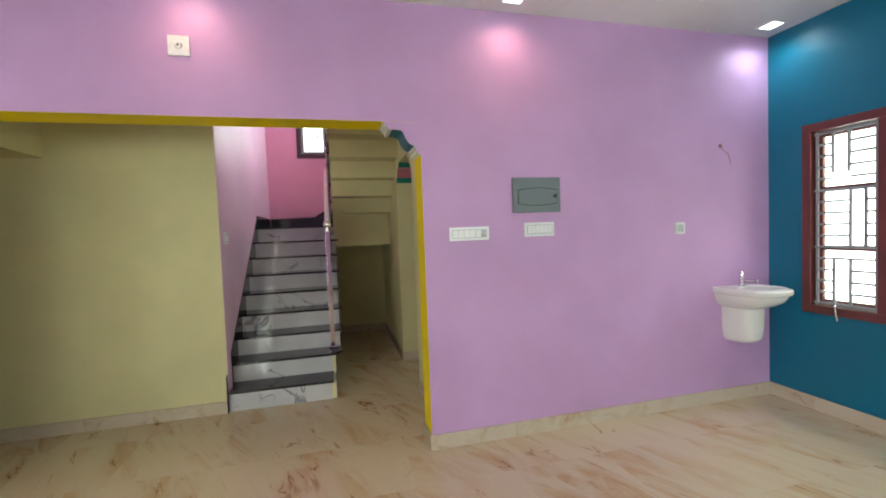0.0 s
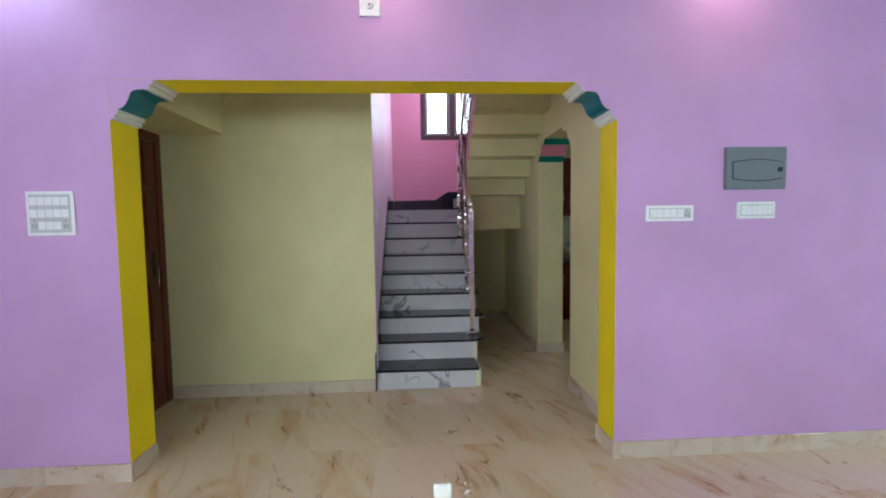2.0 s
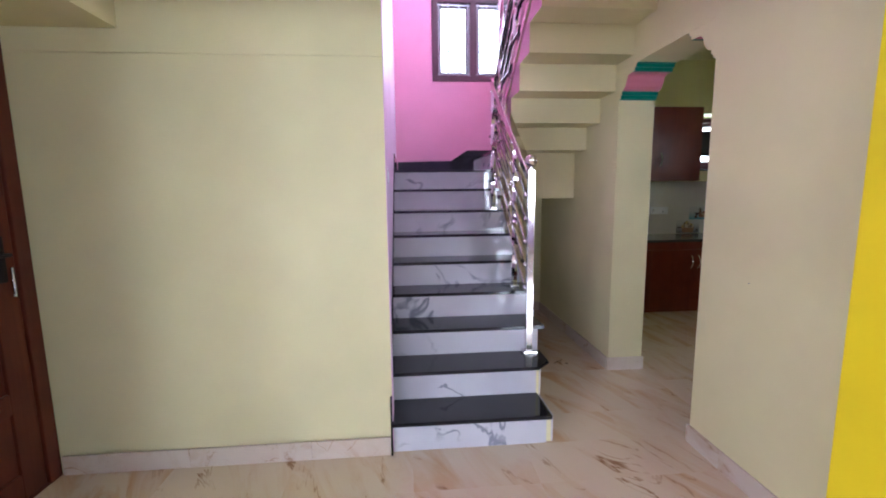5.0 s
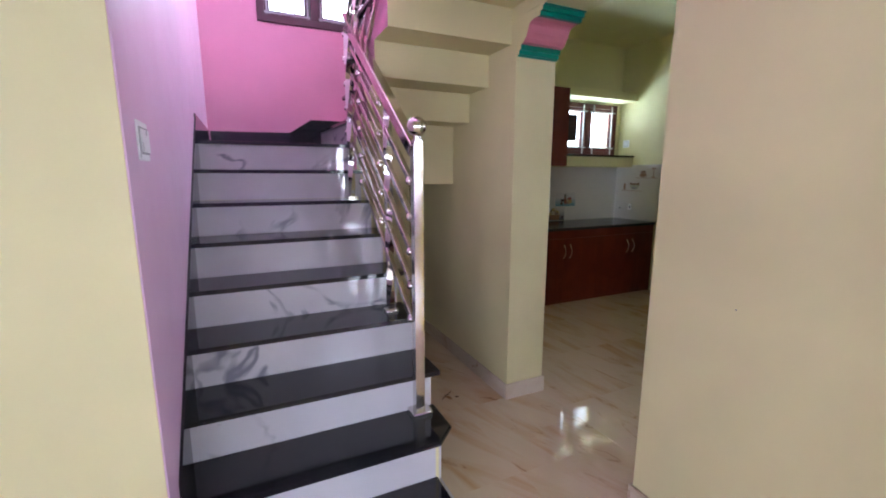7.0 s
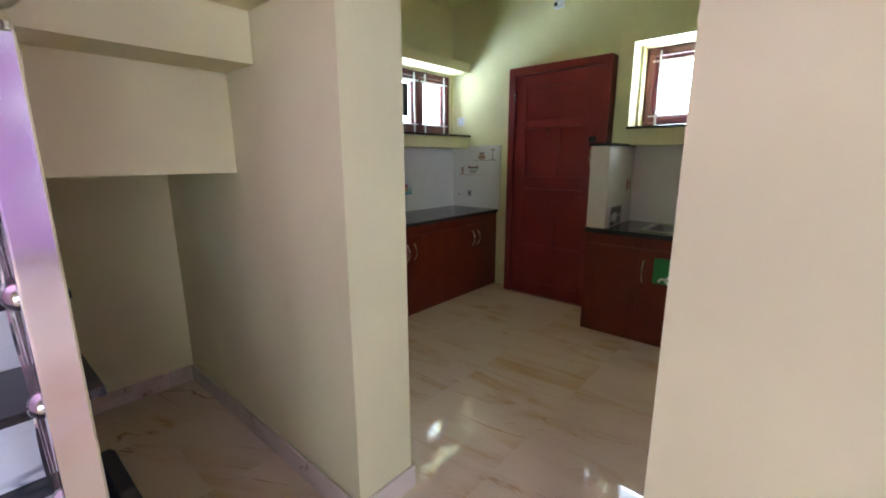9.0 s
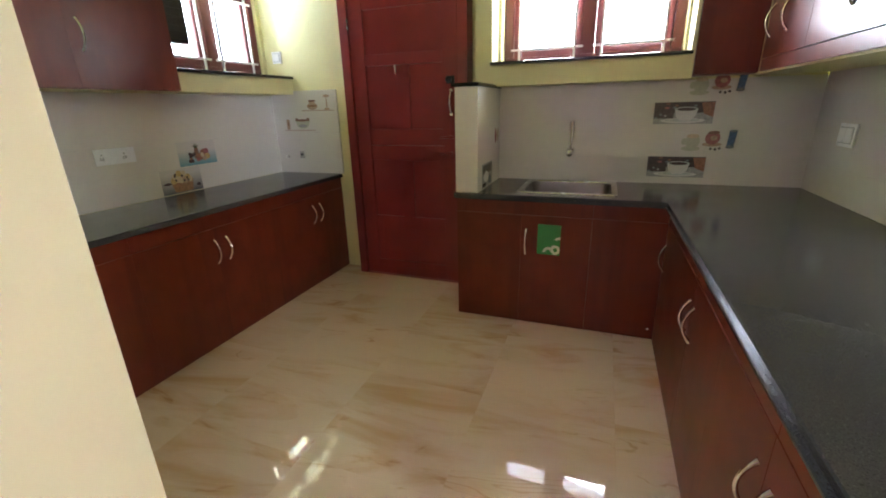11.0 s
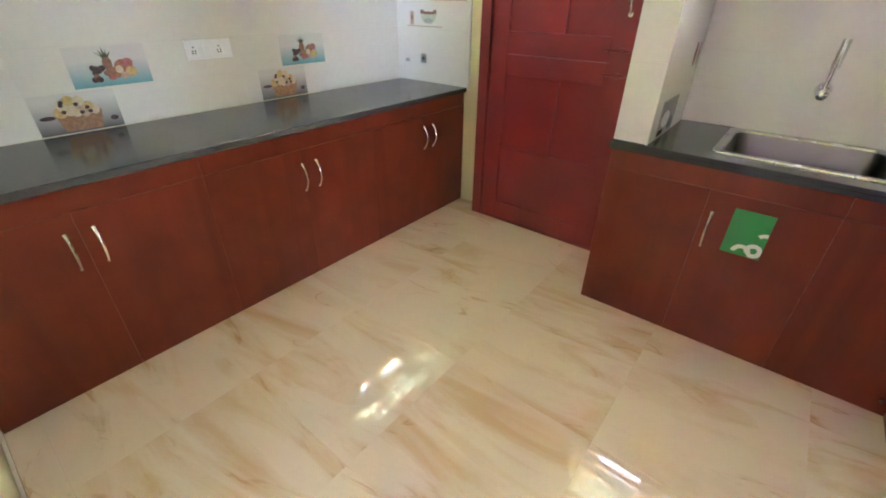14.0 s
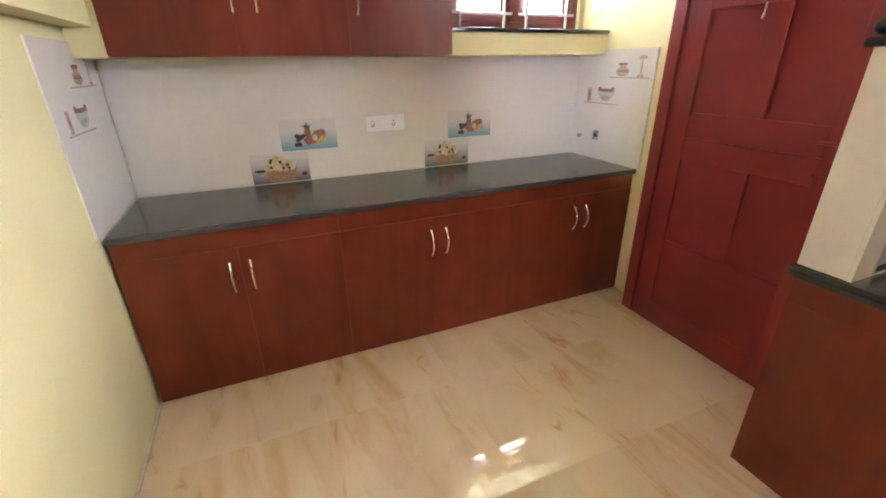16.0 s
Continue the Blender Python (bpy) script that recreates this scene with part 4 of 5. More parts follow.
part("drain", cyl(bmesh.new(), (3.56, 4.37, CT - 0.1995), (3.56, 4.37, CT - 0.196), 0.035), CHROME, sink, "chrome drain", True)
tap = thing("wall_tap", "chrome swan-neck wall tap over the sink", "tap", (3.805, 4.392, 1.0))
part("flange", cyl(bmesh.new(), (3.8045, 4.392, 1.03), (3.785, 4.392, 1.03), 0.030, 0.022, 24), CHROME, tap, "", True)
part("body", cyl(bmesh.new(), (3.79, 4.392, 1.03), (3.735, 4.392, 1.03), 0.016), CHROME, tap, "", True)
part("knob", ball(bmesh.new(), (3.725, 4.392, 1.022), 0.024, 16), CHROME, tap, "round chrome knob", True)
part("spout", cyl(cyl(bmesh.new(), (3.755, 4.392, 1.035), (3.745, 4.388, 1.20), 0.009), (3.745, 4.388, 1.12), (3.743, 4.386, 1.225), 0.015), CHROME, tap, "", True)

# base cabinets
def tube(bm, pts, radii, n=10):
    """One smooth round bar along a line of points."""
    rings = []
    for i, p in enumerate(pts):
        d = (pts[min(i + 1, len(pts) - 1)] - pts[max(i - 1, 0)]).normalized()
        side = d.cross(Vector((0.31, 0.52, 0.11))).normalized()
        up = side.cross(d)
        rings.append([bm.verts.new(p + (side * math.cos(2 * math.pi * q / n) + up * math.sin(2 * math.pi * q / n)) * radii[i]) for q in range(n)])
    for a, b in zip(rings, rings[1:]):
        for q in range(n):
            bm.faces.new((a[q], a[(q + 1) % n], b[(q + 1) % n], b[q]))
    bm.faces.new(rings[0][::-1])
    bm.faces.new(rings[-1])
    return bm


def pull(bm, x, y, z0, z1, nx, ny):
    """A bowed bar handle standing off a door front, with thicker feet."""
    n, pts, radii = 12, [], []
    for i in range(n + 1):
        s = i / n
        o = -0.002 + 0.032 * math.sin(math.pi * s) ** 0.8
        pts.append(Vector((x + nx * o, y + ny * o, z0 + (z1 - z0) * s)))
        radii.append(0.0055 + 0.0035 * max(0.0, 1 - min(s, 1 - s) * 9))
    return tube(bm, pts, radii)


def base_unit(u0, u1, axis, front, back, face, doors, handles, ztop, label, group, z0=0.0, mat=None, name="base_cabinet", split_z=None, inner_top=None):
    """A cabinet with a carcass and doors. axis: the way it runs. face: sign of the way that the fronts look. handles: (place along, bottom, top)."""
    mat = mat or CABINET
    mid = (u0 + u1) / 2
    base = (mid, front, z0) if axis == "x" else (front, mid, z0)
    cab = thing(name, label, "cabinet", base, group)

    def b(a0, d0, q0, a1, d1, q1, bev=0.0):
        return slab(a0, d0, q0, a1, d1, q1, bevel=bev) if axis == "x" else slab(d0, a0, q0, d1, a1, q1, bevel=bev)

    part("carcass", b(u0 + 0.001, front - face * 0.006, z0, u1 - 0.001, back, inner_top or ztop), mat, cab)
    top = ztop - 0.085 if split_z is None else split_z
    if split_z is None:
        part("top_rail", b(u0 + 0.0003, front - face * 0.0055, top + 0.0010, u1 - 0.0003, front + face * 0.0095, ztop - 0.001), mat, cab)
    w = (u1 - u0) / doors
    leaves = []
    for i in range(doors):
        a0, a1 = u0 + i * w + 0.00025, u0 + (i + 1) * w - 0.00025
        leaves.append(part("door", b(a0, front - face * 0.0055, z0 + 0.004, a1, front + face * 0.012, top), mat, cab))
    for u, za, zb in handles:
        i = max(0, min(doors - 1, int((u - u0) / w)))
        bm = bmesh.new()
        f = front + face * 0.012
        pull(bm, u if axis == "x" else f, f if axis == "x" else u, za, zb, 0 if axis == "x" else face, face if axis == "x" else 0)
        part("handle", bm, CHROME, leaves[i], "bowed chrome handle", True)
    return cab


part("grip", tube(bmesh.new(), PULL_GRIP, [0.006] * 15), CHROME, dh, "", True)

g1 = "base cabinets along the wall"
for u0, u1, hs in ((1.142, 2.03, (1.546, 1.629)), (2.03, 2.96, (2.493, 2.575)), (2.96, EX - 0.004, (3.405, 3.49))):
    base_unit(u0, u1, "x", 6.262, NY - 0.02, -1, 2, [(h, 0.498, 0.634) for h in hs], 0.789, "red-brown laminate base cabinet with two doors", g1)
g2 = "base cabinets round the sink"
base_unit(4.2042, 5.014, "y", 3.248, EX - 0.012, -1, 2, [(4.578, 0.47, 0.62)], CT - 0.033, "red-brown laminate sink cabinet with a green sticker", g2, inner_top=CT - 0.22)
base_unit(3.816, 4.2038, "y", 3.250, EX - 0.012, -1, 1, [], CT - 0.033, "red-brown laminate corner cabinet", g2, inner_top=CT - 0.22)
base_unit(2.44, 3.245, "x", 3.805, SY + 0.01, 1, 2, [(3.20, 0.45, 0.60), (2.475, 0.47, 0.61)], CT - 0.033, "red-brown laminate base cabinet under the side worktop", g2)
base_unit(1.62, 2.438, "x", 3.805, SY + 0.01, 1, 2, [(2.40, 0.47, 0.61), (1.66, 0.47, 0.61)], CT - 0.033, "red-brown laminate base cabinet under the side worktop", g2)
base_unit(1.157, 1.618, "x", 3.805, SY + 0.01, 1, 1, [(1.58, 0.47, 0.61)], CT - 0.033, "narrow red-brown laminate base cabinet", g2)
knob = thing("cabinet_catch", "small steel catch near the floor on the corner cabinet", "catch", (3.235, 3.85, 0.075))
part("catch_body", cyl(bmesh.new(), (3.2379, 3.85, 0.075), (3.222, 3.85, 0.075), 0.008), SATIN, knob, "", True)

# wall cabinets
g3 = "wall cabinets over the worktop"
for u0, u1, hs in ((1.253, 2.235, (1.745, 1.842)), (2.235, 2.772, (2.285,))):
    base_unit(u0, u1, "x", 6.612, 6.6215, -1, 2 if len(hs) == 2 else 1, [(h, 1.64, 1.78) for h in hs], 2.30, "maroon laminate wall cabinet over the north worktop", g3, 1.462, CABINET_UP, "wall_cabinet", 2.295)
structure("cabinet_side_panel", slab(2.755, 6.6225, 1.576, 2.771, NY - 0.001, 2.231), CABINET_UP, "maroon laminate end panel of the wall cabinets", "panel")
base_unit(3.445, 3.752, "y", 3.655, EX - 0.01, -1, 1, [], 2.30, "maroon laminate wall cabinet beside the window surround", g3, 1.4655, CABINET_UP, "wall_cabinet", 2.295)
for u0, u1, hs in ((3.10, 3.64, (3.58, 3.35)), (2.35, 3.098, (2.76, 2.69)), (1.60, 2.348, (2.01, 1.94)), (1.24, 1.598, (1.55,))):
    base_unit(u0, u1, "x", 3.43, SY + 0.01, 1, 2 if len(hs) == 2 else 1, [(h, 1.63, 1.78) for h in hs], 2.30, "maroon laminate wall cabinet over the side worktop", g3, 1.5305, CABINET_UP, "wall_cabinet", 2.295)
structure("cabinet_valance", slab(1.24, 3.426, 1.472, 3.64, 3.441, 1.529), CABINET_UP, "maroon laminate strip below the wall cabinets", "trim")

# extractor fan in the window
fan = thing("extractor_fan", "black plastic extractor fan mounted in the window", "extractor fan", (2.93, 6.8, 1.9))
part("housing", slab(2.80, 6.775, 1.76, 3.055, 6.835, 2.055, bevel=0.012), BLACKPL, fan)
part("back_ring", cyl(bmesh.new(), (2.928, 6.835, 1.908), (2.928, NY + 0.03, 1.908), 0.11, n=24), BLACKPL, fan, "", True)
for i in range(6):
    part("louvre", slab(2.815, 6.769, 1.785 + 0.044 * i, 3.04, 6.7745, 1.815 + 0.044 * i, bevel=0.002), BLACKPL, fan)

# sticker on the sink cabinet
stk = thing("sticker", "green and white printed sticker on the cabinet door", "sticker", (3.235, 4.44, 0.47))
part("sheet", slab(3.2343, 4.374, 0.474, 3.2355, 4.508, 0.66, bevel=0.0), STICKER, stk)
for (cy, cz, r0, r1, a0, a1) in ((4.440, 0.488, 0.018, 0.034, 0, 185), (4.402, 0.506, 0.013, 0.030, -30, 300), (4.380, 0.556, 0.016, 0.031, 30, 215)):
    n = 14
    pts = [(cy + r1 * math.cos(radians(a0 + (a1 - a0) * i / n)), cz + r1 * math.sin(radians(a0 + (a1 - a0) * i / n))) for i in range(n + 1)]
    pts += [(cy + r0 * math.cos(radians(a1 - (a1 - a0) * i / n)), cz + r0 * math.sin(radians(a1 - (a1 - a0) * i / n))) for i in range(n + 1)]
    pts = [(max(4.375, min(4.507, p)), max(0.475, q)) for p, q in pts]
    part("printed_curl", prism(bmesh.new(), pts, "x", 3.2337, 3.2342), STICKW, stk)

# bulb holder on the kitchen wall
bh = thing("bulb_holder", "white batten bulb holder on a wall block", "bulb holder", (EX, 5.635, 2.70))
part("block", slab(EX - 0.02, 5.59, 2.645, EX - 0.0005, 5.68, 2.735, bevel=0.004), PLASTIC, bh)
part("socket", cyl(bmesh.new(), (EX - 0.02, 5.635, 2.69), (EX - 0.075, 5.635, 2.665), 0.022, 0.018), PLASTIC, bh, "", True)
part("socket_end", cyl(bmesh.new(), (EX - 0.0755, 5.635, 2.665), (EX - 0.082, 5.635, 2.662), 0.016), SLOT, bh, "", True)

# ---- switches and small fittings ----
def switch_plate(name, axis, u0, u1, z0, z1, w, out, cols, rows, label, sockets=(), inner=None):
    """A modular switch plate on a wall: frame, inner plate, rockers and socket holes. axis: the wall's run. out: sign of the way off the wall."""
    u0, u1 = min(u0, u1), max(u0, u1)
    p = thing(name, label, "switch", ((u0 + u1) / 2, w, z0) if axis == "x" else (w, (u0 + u1) / 2, z0))

    def b(a0, d0, q0, a1, d1, q1, bev=0.0):
        return slab(a0, w + out * d0, q0, a1, w + out * d1, q1, bevel=bev) if axis == "x" else slab(w + out * d0, a0, q0, w + out * d1, a1, q1, bevel=bev)

    part("plate", b(u0, 0.0005, z0, u1, 0.010, z1, 0.003), PLASTIC, p)
    m = 0.016 if u1 - u0 > 0.12 else 0.012
    part("inner_plate", b(u0 + m, 0.010, z0 + m, u1 - m, 0.0125, z1 - m, 0.001), inner or PLASTIC2, p)
    cw, ch = (u1 - u0 - 2 * m - 0.008) / cols, (z1 - z0 - 2 * m - 0.008) / rows
    for r in range(rows):
        for c in range(cols):
            a, q = u0 + m + 0.004 + c * cw, z0 + m + 0.004 + r * ch + (0.010 if rows > 1 else 0)
            if (c, r) in sockets:
                for du, dz in ((0.5, 0.75), (0.28, 0.4), (0.72, 0.4), (0.30, 0.2), (0.70, 0.2)):
                    s = 0.0032
                    part("socket_hole", b(a + du * cw - s, 0.0126, q + dz * ch - s, a + du * cw + s, 0.0132, q + dz * ch + s), SLOT, p)
            else:
                part("rocker", b(a + 0.0015, 0.0126, q + 0.001, a + cw - 0.0015, 0.0165, q + ch - (0.021 if rows > 1 else 0.001), 0.0015), PLASTIC, p)
    return p


switch_plate("switch_board", "x", -2.400, -2.165, 1.342, 1.572, PY, -1, 5, 3, "large white modular switch board on the lilac wall", {(0, 0), (4, 0)})
switch_plate("switch_board", "x", 0.902, 1.178, 1.372, 1.461, PY, -1, 6, 1, "long white switch board with a socket", {(5, 0)})
switch_plate("switch_board", "x", 1.437, 1.662, 1.380, 1.476, PY, -1, 6, 1, "white six-rocker switch board under the grey box")
switch_plate("wall_socket", "x", 2.679, 2.768, 1.352, 1.437, PY, -1, 1, 1, "small square white socket on the lilac wall", {(0, 0)})
switch_plate("stair_switch", "y", 4.125, 4.26, 1.40, 1.50, SX, 1, 2, 1, "white two-rocker switch on the stair wall")
switch_plate("kitchen_switch_board", "x", 2.335, 2.563, 1.066, 1.155, 6.845, -1, 6, 1, "white switch board on the kitchen tiles", {(0, 0), (4, 0)}, PLASTIC)
switch_plate("kitchen_switch", "y", 6.70, 6.79, 1.70, 1.79, EX, -1, 1, 1, "square white switch beside the kitchen window")
switch_plate("kitchen_switch_south", "x", 3.36, 3.52, 1.10, 1.21, SY + 0.012, 1, 2, 1, "white switch plate on the side wall tiles")
fp = thing("fan_hook_plate", "square white ceiling-rose plate high on the wall", "wall plate", (-0.61, PY, 2.47))
part("plate", slab(-0.668, PY - 0.012, 2.470, -0.558, PY - 0.0005, 2.580, bevel=0.004), PLASTIC, fp)
part("rose", cyl(bmesh.new(), (-0.613, PY - 0.0122, 2.525), (-0.613, PY - 0.022, 2.525), 0.02, 0.014), PLASTIC, fp, "", True)
part("cord_hole", cyl(bmesh.new(), (-0.613, PY - 0.0222, 2.525), (-0.613, PY - 0.026, 2.525), 0.006), SLOT, fp, "", True)

db = thing("distribution_box", "grey-green plastic distribution box with a hinged cover", "fuse box", (1.53, PY, 1.545))
part("enclosure", slab(1.354, PY - 0.028, 1.545, 1.706, PY - 0.0005, 1.783, bevel=0.006), DBGREY, db)
def tray(o):
    top = [(1.385 + o + (0.295 - 2 * o) * i / 12, 1.700 - o + 0.014 * math.sin(math.pi * i / 12)) for i in range(13)]
    low = [(x, 2 * 1.652 - z) for x, z in reversed(top)]
    return low + top
part("cover_seam", prism(bmesh.new(), tray(0), "y", PY - 0.0292, PY - 0.0282), DBLINE, db)
part("cover", prism(bmesh.new(), tray(0.005), "y", PY - 0.034, PY - 0.0294), DBGREY, db)
part("catch", cyl(bmesh.new(), (1.66, PY - 0.0342, 1.655), (1.66, PY - 0.042, 1.655), 0.013), DBLINE, db, "dark round catch", True)

hk = thing("wire_outlet", "bare wire hanging from a hole in the lilac wall", "wire", (3.12, PY, 2.02))
part("hole_rim", cyl(bmesh.new(), (3.12, PY - 0.004, 2.02), (3.12, PY - 0.0005, 2.02), 0.016, 0.018), WIRE, hk, "", True)
bm = bmesh.new()
pts = [Vector((3.12 + 0.014 * i, PY - 0.006 - 0.012 * math.sin(i * 0.5), 2.015 - 0.017 * i - 0.010 * math.sin(i * 1.1))) for i in range(8)]
for p, q in zip(pts, pts[1:]):
    cyl(bm, p, q, 0.0025, n=6)
part("wire", bm, WIRE, hk, "", True)

tg = thing("twig", "small dry brown twig lying on the floor tiles by the stair", "twig", (0.54, 5.03, 0.001))
part("stem", tube(bmesh.new(), [Vector((0.50, 5.00, 0.004)), Vector((0.535, 5.03, 0.006)), Vector((0.56, 5.04, 0.004)), Vector((0.59, 5.07, 0.005))], [0.003, 0.0035, 0.003, 0.0015], 6), TWIG, tg)
part("leaf_scrap", slab(0.585, 4.985, 0.0015, 0.605, 5.0, 0.004, bevel=0.0008), TWIG, tg)
mk = thing("nail_mark", "small grey nail mark in the cream wall", "nail", (KX0, 3.595, 0.947))
part("nail_head", cyl(bmesh.new(), (KX0 - 0.0005, 3.595, 0.947), (KX0 - 0.002, 3.595, 0.947), 0.0026, n=8), DBGREY, mk)

# ceiling lights
for i, x in enumerate((-2.4, -0.537, 1.335, 3.40)):
    cl = thing("ceiling_light", "small square recessed white ceiling light, lit", "ceiling light", (x, 2.655, H), "recessed ceiling lights")
    bm = bmesh.new()
    for a0, b0, a1, b1 in ((-0.07, -0.07, 0.07, -0.055), (-0.07, 0.055, 0.07, 0.07), (-0.07, -0.055, -0.055, 0.055), (0.055, -0.055, 0.07, 0.055)):
        box(bm, x + a0, 2.655 + b0, H - 0.010, x + a1, 2.655 + b1, H - 0.0005)
    part("frame", bm, PLASTIC, cl)
    part("diffuser", slab(x - 0.0545, 2.6005, H - 0.006, x + 0.0545, 2.7095, H - 0.001), LAMP, cl, "glowing white diffuser")

# wash basin with half pedestal
wb = thing("wash_basin", "white ceramic wash basin with a half pedestal on the lilac wall", "wash basin", (3.25, PY, 0.49))
cx, by = 3.235, PY - 0.002
def dee(wh, dp, z, n=22, sq=3.2):
    """A D-shaped outline with its flat side on the wall."""
    out = [(cx - wh, by, z)]
    for i in range(n + 1):
        a = math.pi * (1 - i / n)
        cxs, sn = math.cos(a), math.sin(a)
        out.append((cx + wh * math.copysign(abs(cxs) ** (2 / sq), cxs), by - 0.004 - dp * sn ** (2 / sq), z))
    out.append((cx + wh, by, z))
    return out
part("bowl", loft([dee(0.125, 0.21, 0.765), dee(0.158, 0.28, 0.790), dee(0.180, 0.34, 0.828), dee(0.188, 0.362, 0.862), dee(0.189, 0.365, 0.872), dee(0.202, 0.384, 0.880), dee(0.206, 0.39, 0.890), dee(0.206, 0.39, 0.914), dee(0.200, 0.383, 0.921), dee(0.192, 0.374, 0.921)], True), CERAMIC, wb, "", True)
def oval(rx, ry, z, n=28):
    return [(cx + rx * math.cos(2 * math.pi * i / n), by - 0.235 + ry * math.sin(2 * math.pi * i / n), z) for i in range(n)]
part("basin_rim", loft([oval(0.178, 0.135, 0.9216), oval(0.176, 0.133, 0.9275), oval(0.166, 0.123, 0.9275), oval(0.160, 0.117, 0.9217)], False), CERAMIC, wb, "", True)
# nearly flat disc, its greyer ceramic paints in the shade of the hollow
part("basin_floor", loft([oval(0.160, 0.117, 0.9225), oval(0.10, 0.07, 0.9218)]), plain("ceramic_with_painted_shade", (0.70, 0.71, 0.70), 0.08), wb, "", True)
part("half_pedestal", loft([dee(0.120, 0.205, 0.780, sq=3.5), dee(0.115, 0.20, 0.60, sq=3.5), dee(0.106, 0.19, 0.53, sq=3.5), dee(0.085, 0.16, 0.498, sq=3.0), dee(0.05, 0.10, 0.49, sq=3.0)]), CERAMIC, wb, "", True)
bt = thing("basin_tap", "chrome pillar tap on the wash basin", "tap", (3.255, 2.785, 0.921))
part("body", cyl(cyl(bmesh.new(), (3.255, 2.785, 0.9215), (3.255, 2.785, 0.935), 0.024, 0.020), (3.255, 2.785, 0.935), (3.255, 2.785, 1.005), 0.014), CHROME, bt, "", True)
part("handle", cyl(bmesh.new(), (3.255, 2.785, 1.006), (3.255, 2.785, 1.035), 0.017, 0.013), CHROME, bt, "", True)
part("spout", cyl(cyl(bmesh.new(), (3.255, 2.785, 0.97), (3.285, 2.68, 0.972), 0.009), (3.285, 2.68, 0.982), (3.285, 2.68, 0.955), 0.010), CHROME, bt, "", True)

# ---- wall tiles with printed pictures ----
def picture(bm_parts, parent, axis, w, out, mirror=None):
    """Thin printed shapes lying on a tile. bm_parts: (outline in u and z, material)."""
    for k, (pts, m) in enumerate(bm_parts):
        pts = pts if mirror is None else [(2 * mirror - u, z) for u, z in pts]
        a = w + out * (0.0004 + 0.0003 * k)
        b = w + out * (0.0006 + 0.0003 * k)
        part("print", prism(bmesh.new(), pts, "y" if axis == "x" else "x", a, b), m, parent)


def ell(u, z, ru, rz, n=14, a0=0.0, a1=360.0):
    return [(u + ru * math.cos(radians(a0 + (a1 - a0) * i / n)), z + rz * math.sin(radians(a0 + (a1 - a0) * i / n))) for i in range(n if a1 - a0 == 360 else n + 1)]


def rect(u0, z0, u1, z1):
    return [(u0, z0), (u1, z0), (u1, z1), (u0, z1)]


def fruit(u, z, w, h, f=1):
    s = lambda a, b, c, d: ell(u + f * a * w, z + b * h, c * w, d * h)
    leaf = lambda a: [(u + f * (-0.04 + a * 0.2) * w, z + 0.72 * h), (u + f * (-0.04 + a) * w, z + (0.98 - abs(a) * 1.2) * h), (u + f * (a * 0.2) * w, z + 0.72 * h)]
    out = [(rect(u - w / 2, z, u + w / 2, z + h), PR_SEA), (s(-0.02, 0.56, 0.06, 0.20), PR_BROWN)]
    out += [(leaf(a), PR_GREEN) for a in (-0.10, -0.05, 0.0, 0.05, 0.10)]
    out += [(s(0.17, 0.46, 0.12, 0.19), PR_ORANGE), (s(0.23, 0.55, 0.07, 0.12), PR_RED), (s(0.25, 0.33, 0.075, 0.13), PR_GOLD), (s(0.03, 0.32, 0.10, 0.15), PR_ORANGE)]
    rng = random.Random(3)
    for i in range(12):
        out.append((s(-0.14 + rng.uniform(-0.11, 0.09), 0.32 + rng.uniform(-0.14, 0.17), 0.038, 0.075), rng.choice((PR_DARK, PR_DARK, PR_BROWN))))
    out += [(s(0.10, 0.40, 0.05, 0.10), PR_CREAM), (s(0.15, 0.24, 0.06, 0.09), PR_TERRA), (s(-0.02, 0.22, 0.05, 0.08), PR_RED)]
    return out


def basket(u, z, w, h):
    s = lambda a, b, c, d: ell(u + a * w, z + b * h, c * w, d * h)
    out = [(rect(u - w / 2, z, u + w / 2, z + h), PR_STONE), (s(-0.36, 0.44, 0.09, 0.055), PR_DARK), (s(0.40, 0.24, 0.05, 0.07), PR_DARK),
           ([(u - 0.28 * w, z + 0.52 * h), (u - 0.21 * w, z + 0.05 * h), (u + 0.23 * w, z + 0.05 * h), (u + 0.28 * w, z + 0.52 * h)], PR_WICKER)]
    rng = random.Random(5)
    for row, n, r in ((0.52, 5, 0.21), (0.66, 4, 0.15), (0.80, 2, 0.06)):
        for i in range(n):
            out.append((s(-r + 2 * r * i / (n - 1) + rng.uniform(-0.02, 0.02), row + rng.uniform(-0.03, 0.03), rng.uniform(0.06, 0.075), rng.uniform(0.11, 0.14)), rng.choice((PR_GOLD, PR_CREAM, PR_GOLD, PR_TERRA))))
    for i in range(7):
        out.append((s(rng.uniform(-0.18, 0.20), rng.uniform(0.50, 0.80), 0.028, 0.05), PR_DARK))
    return out


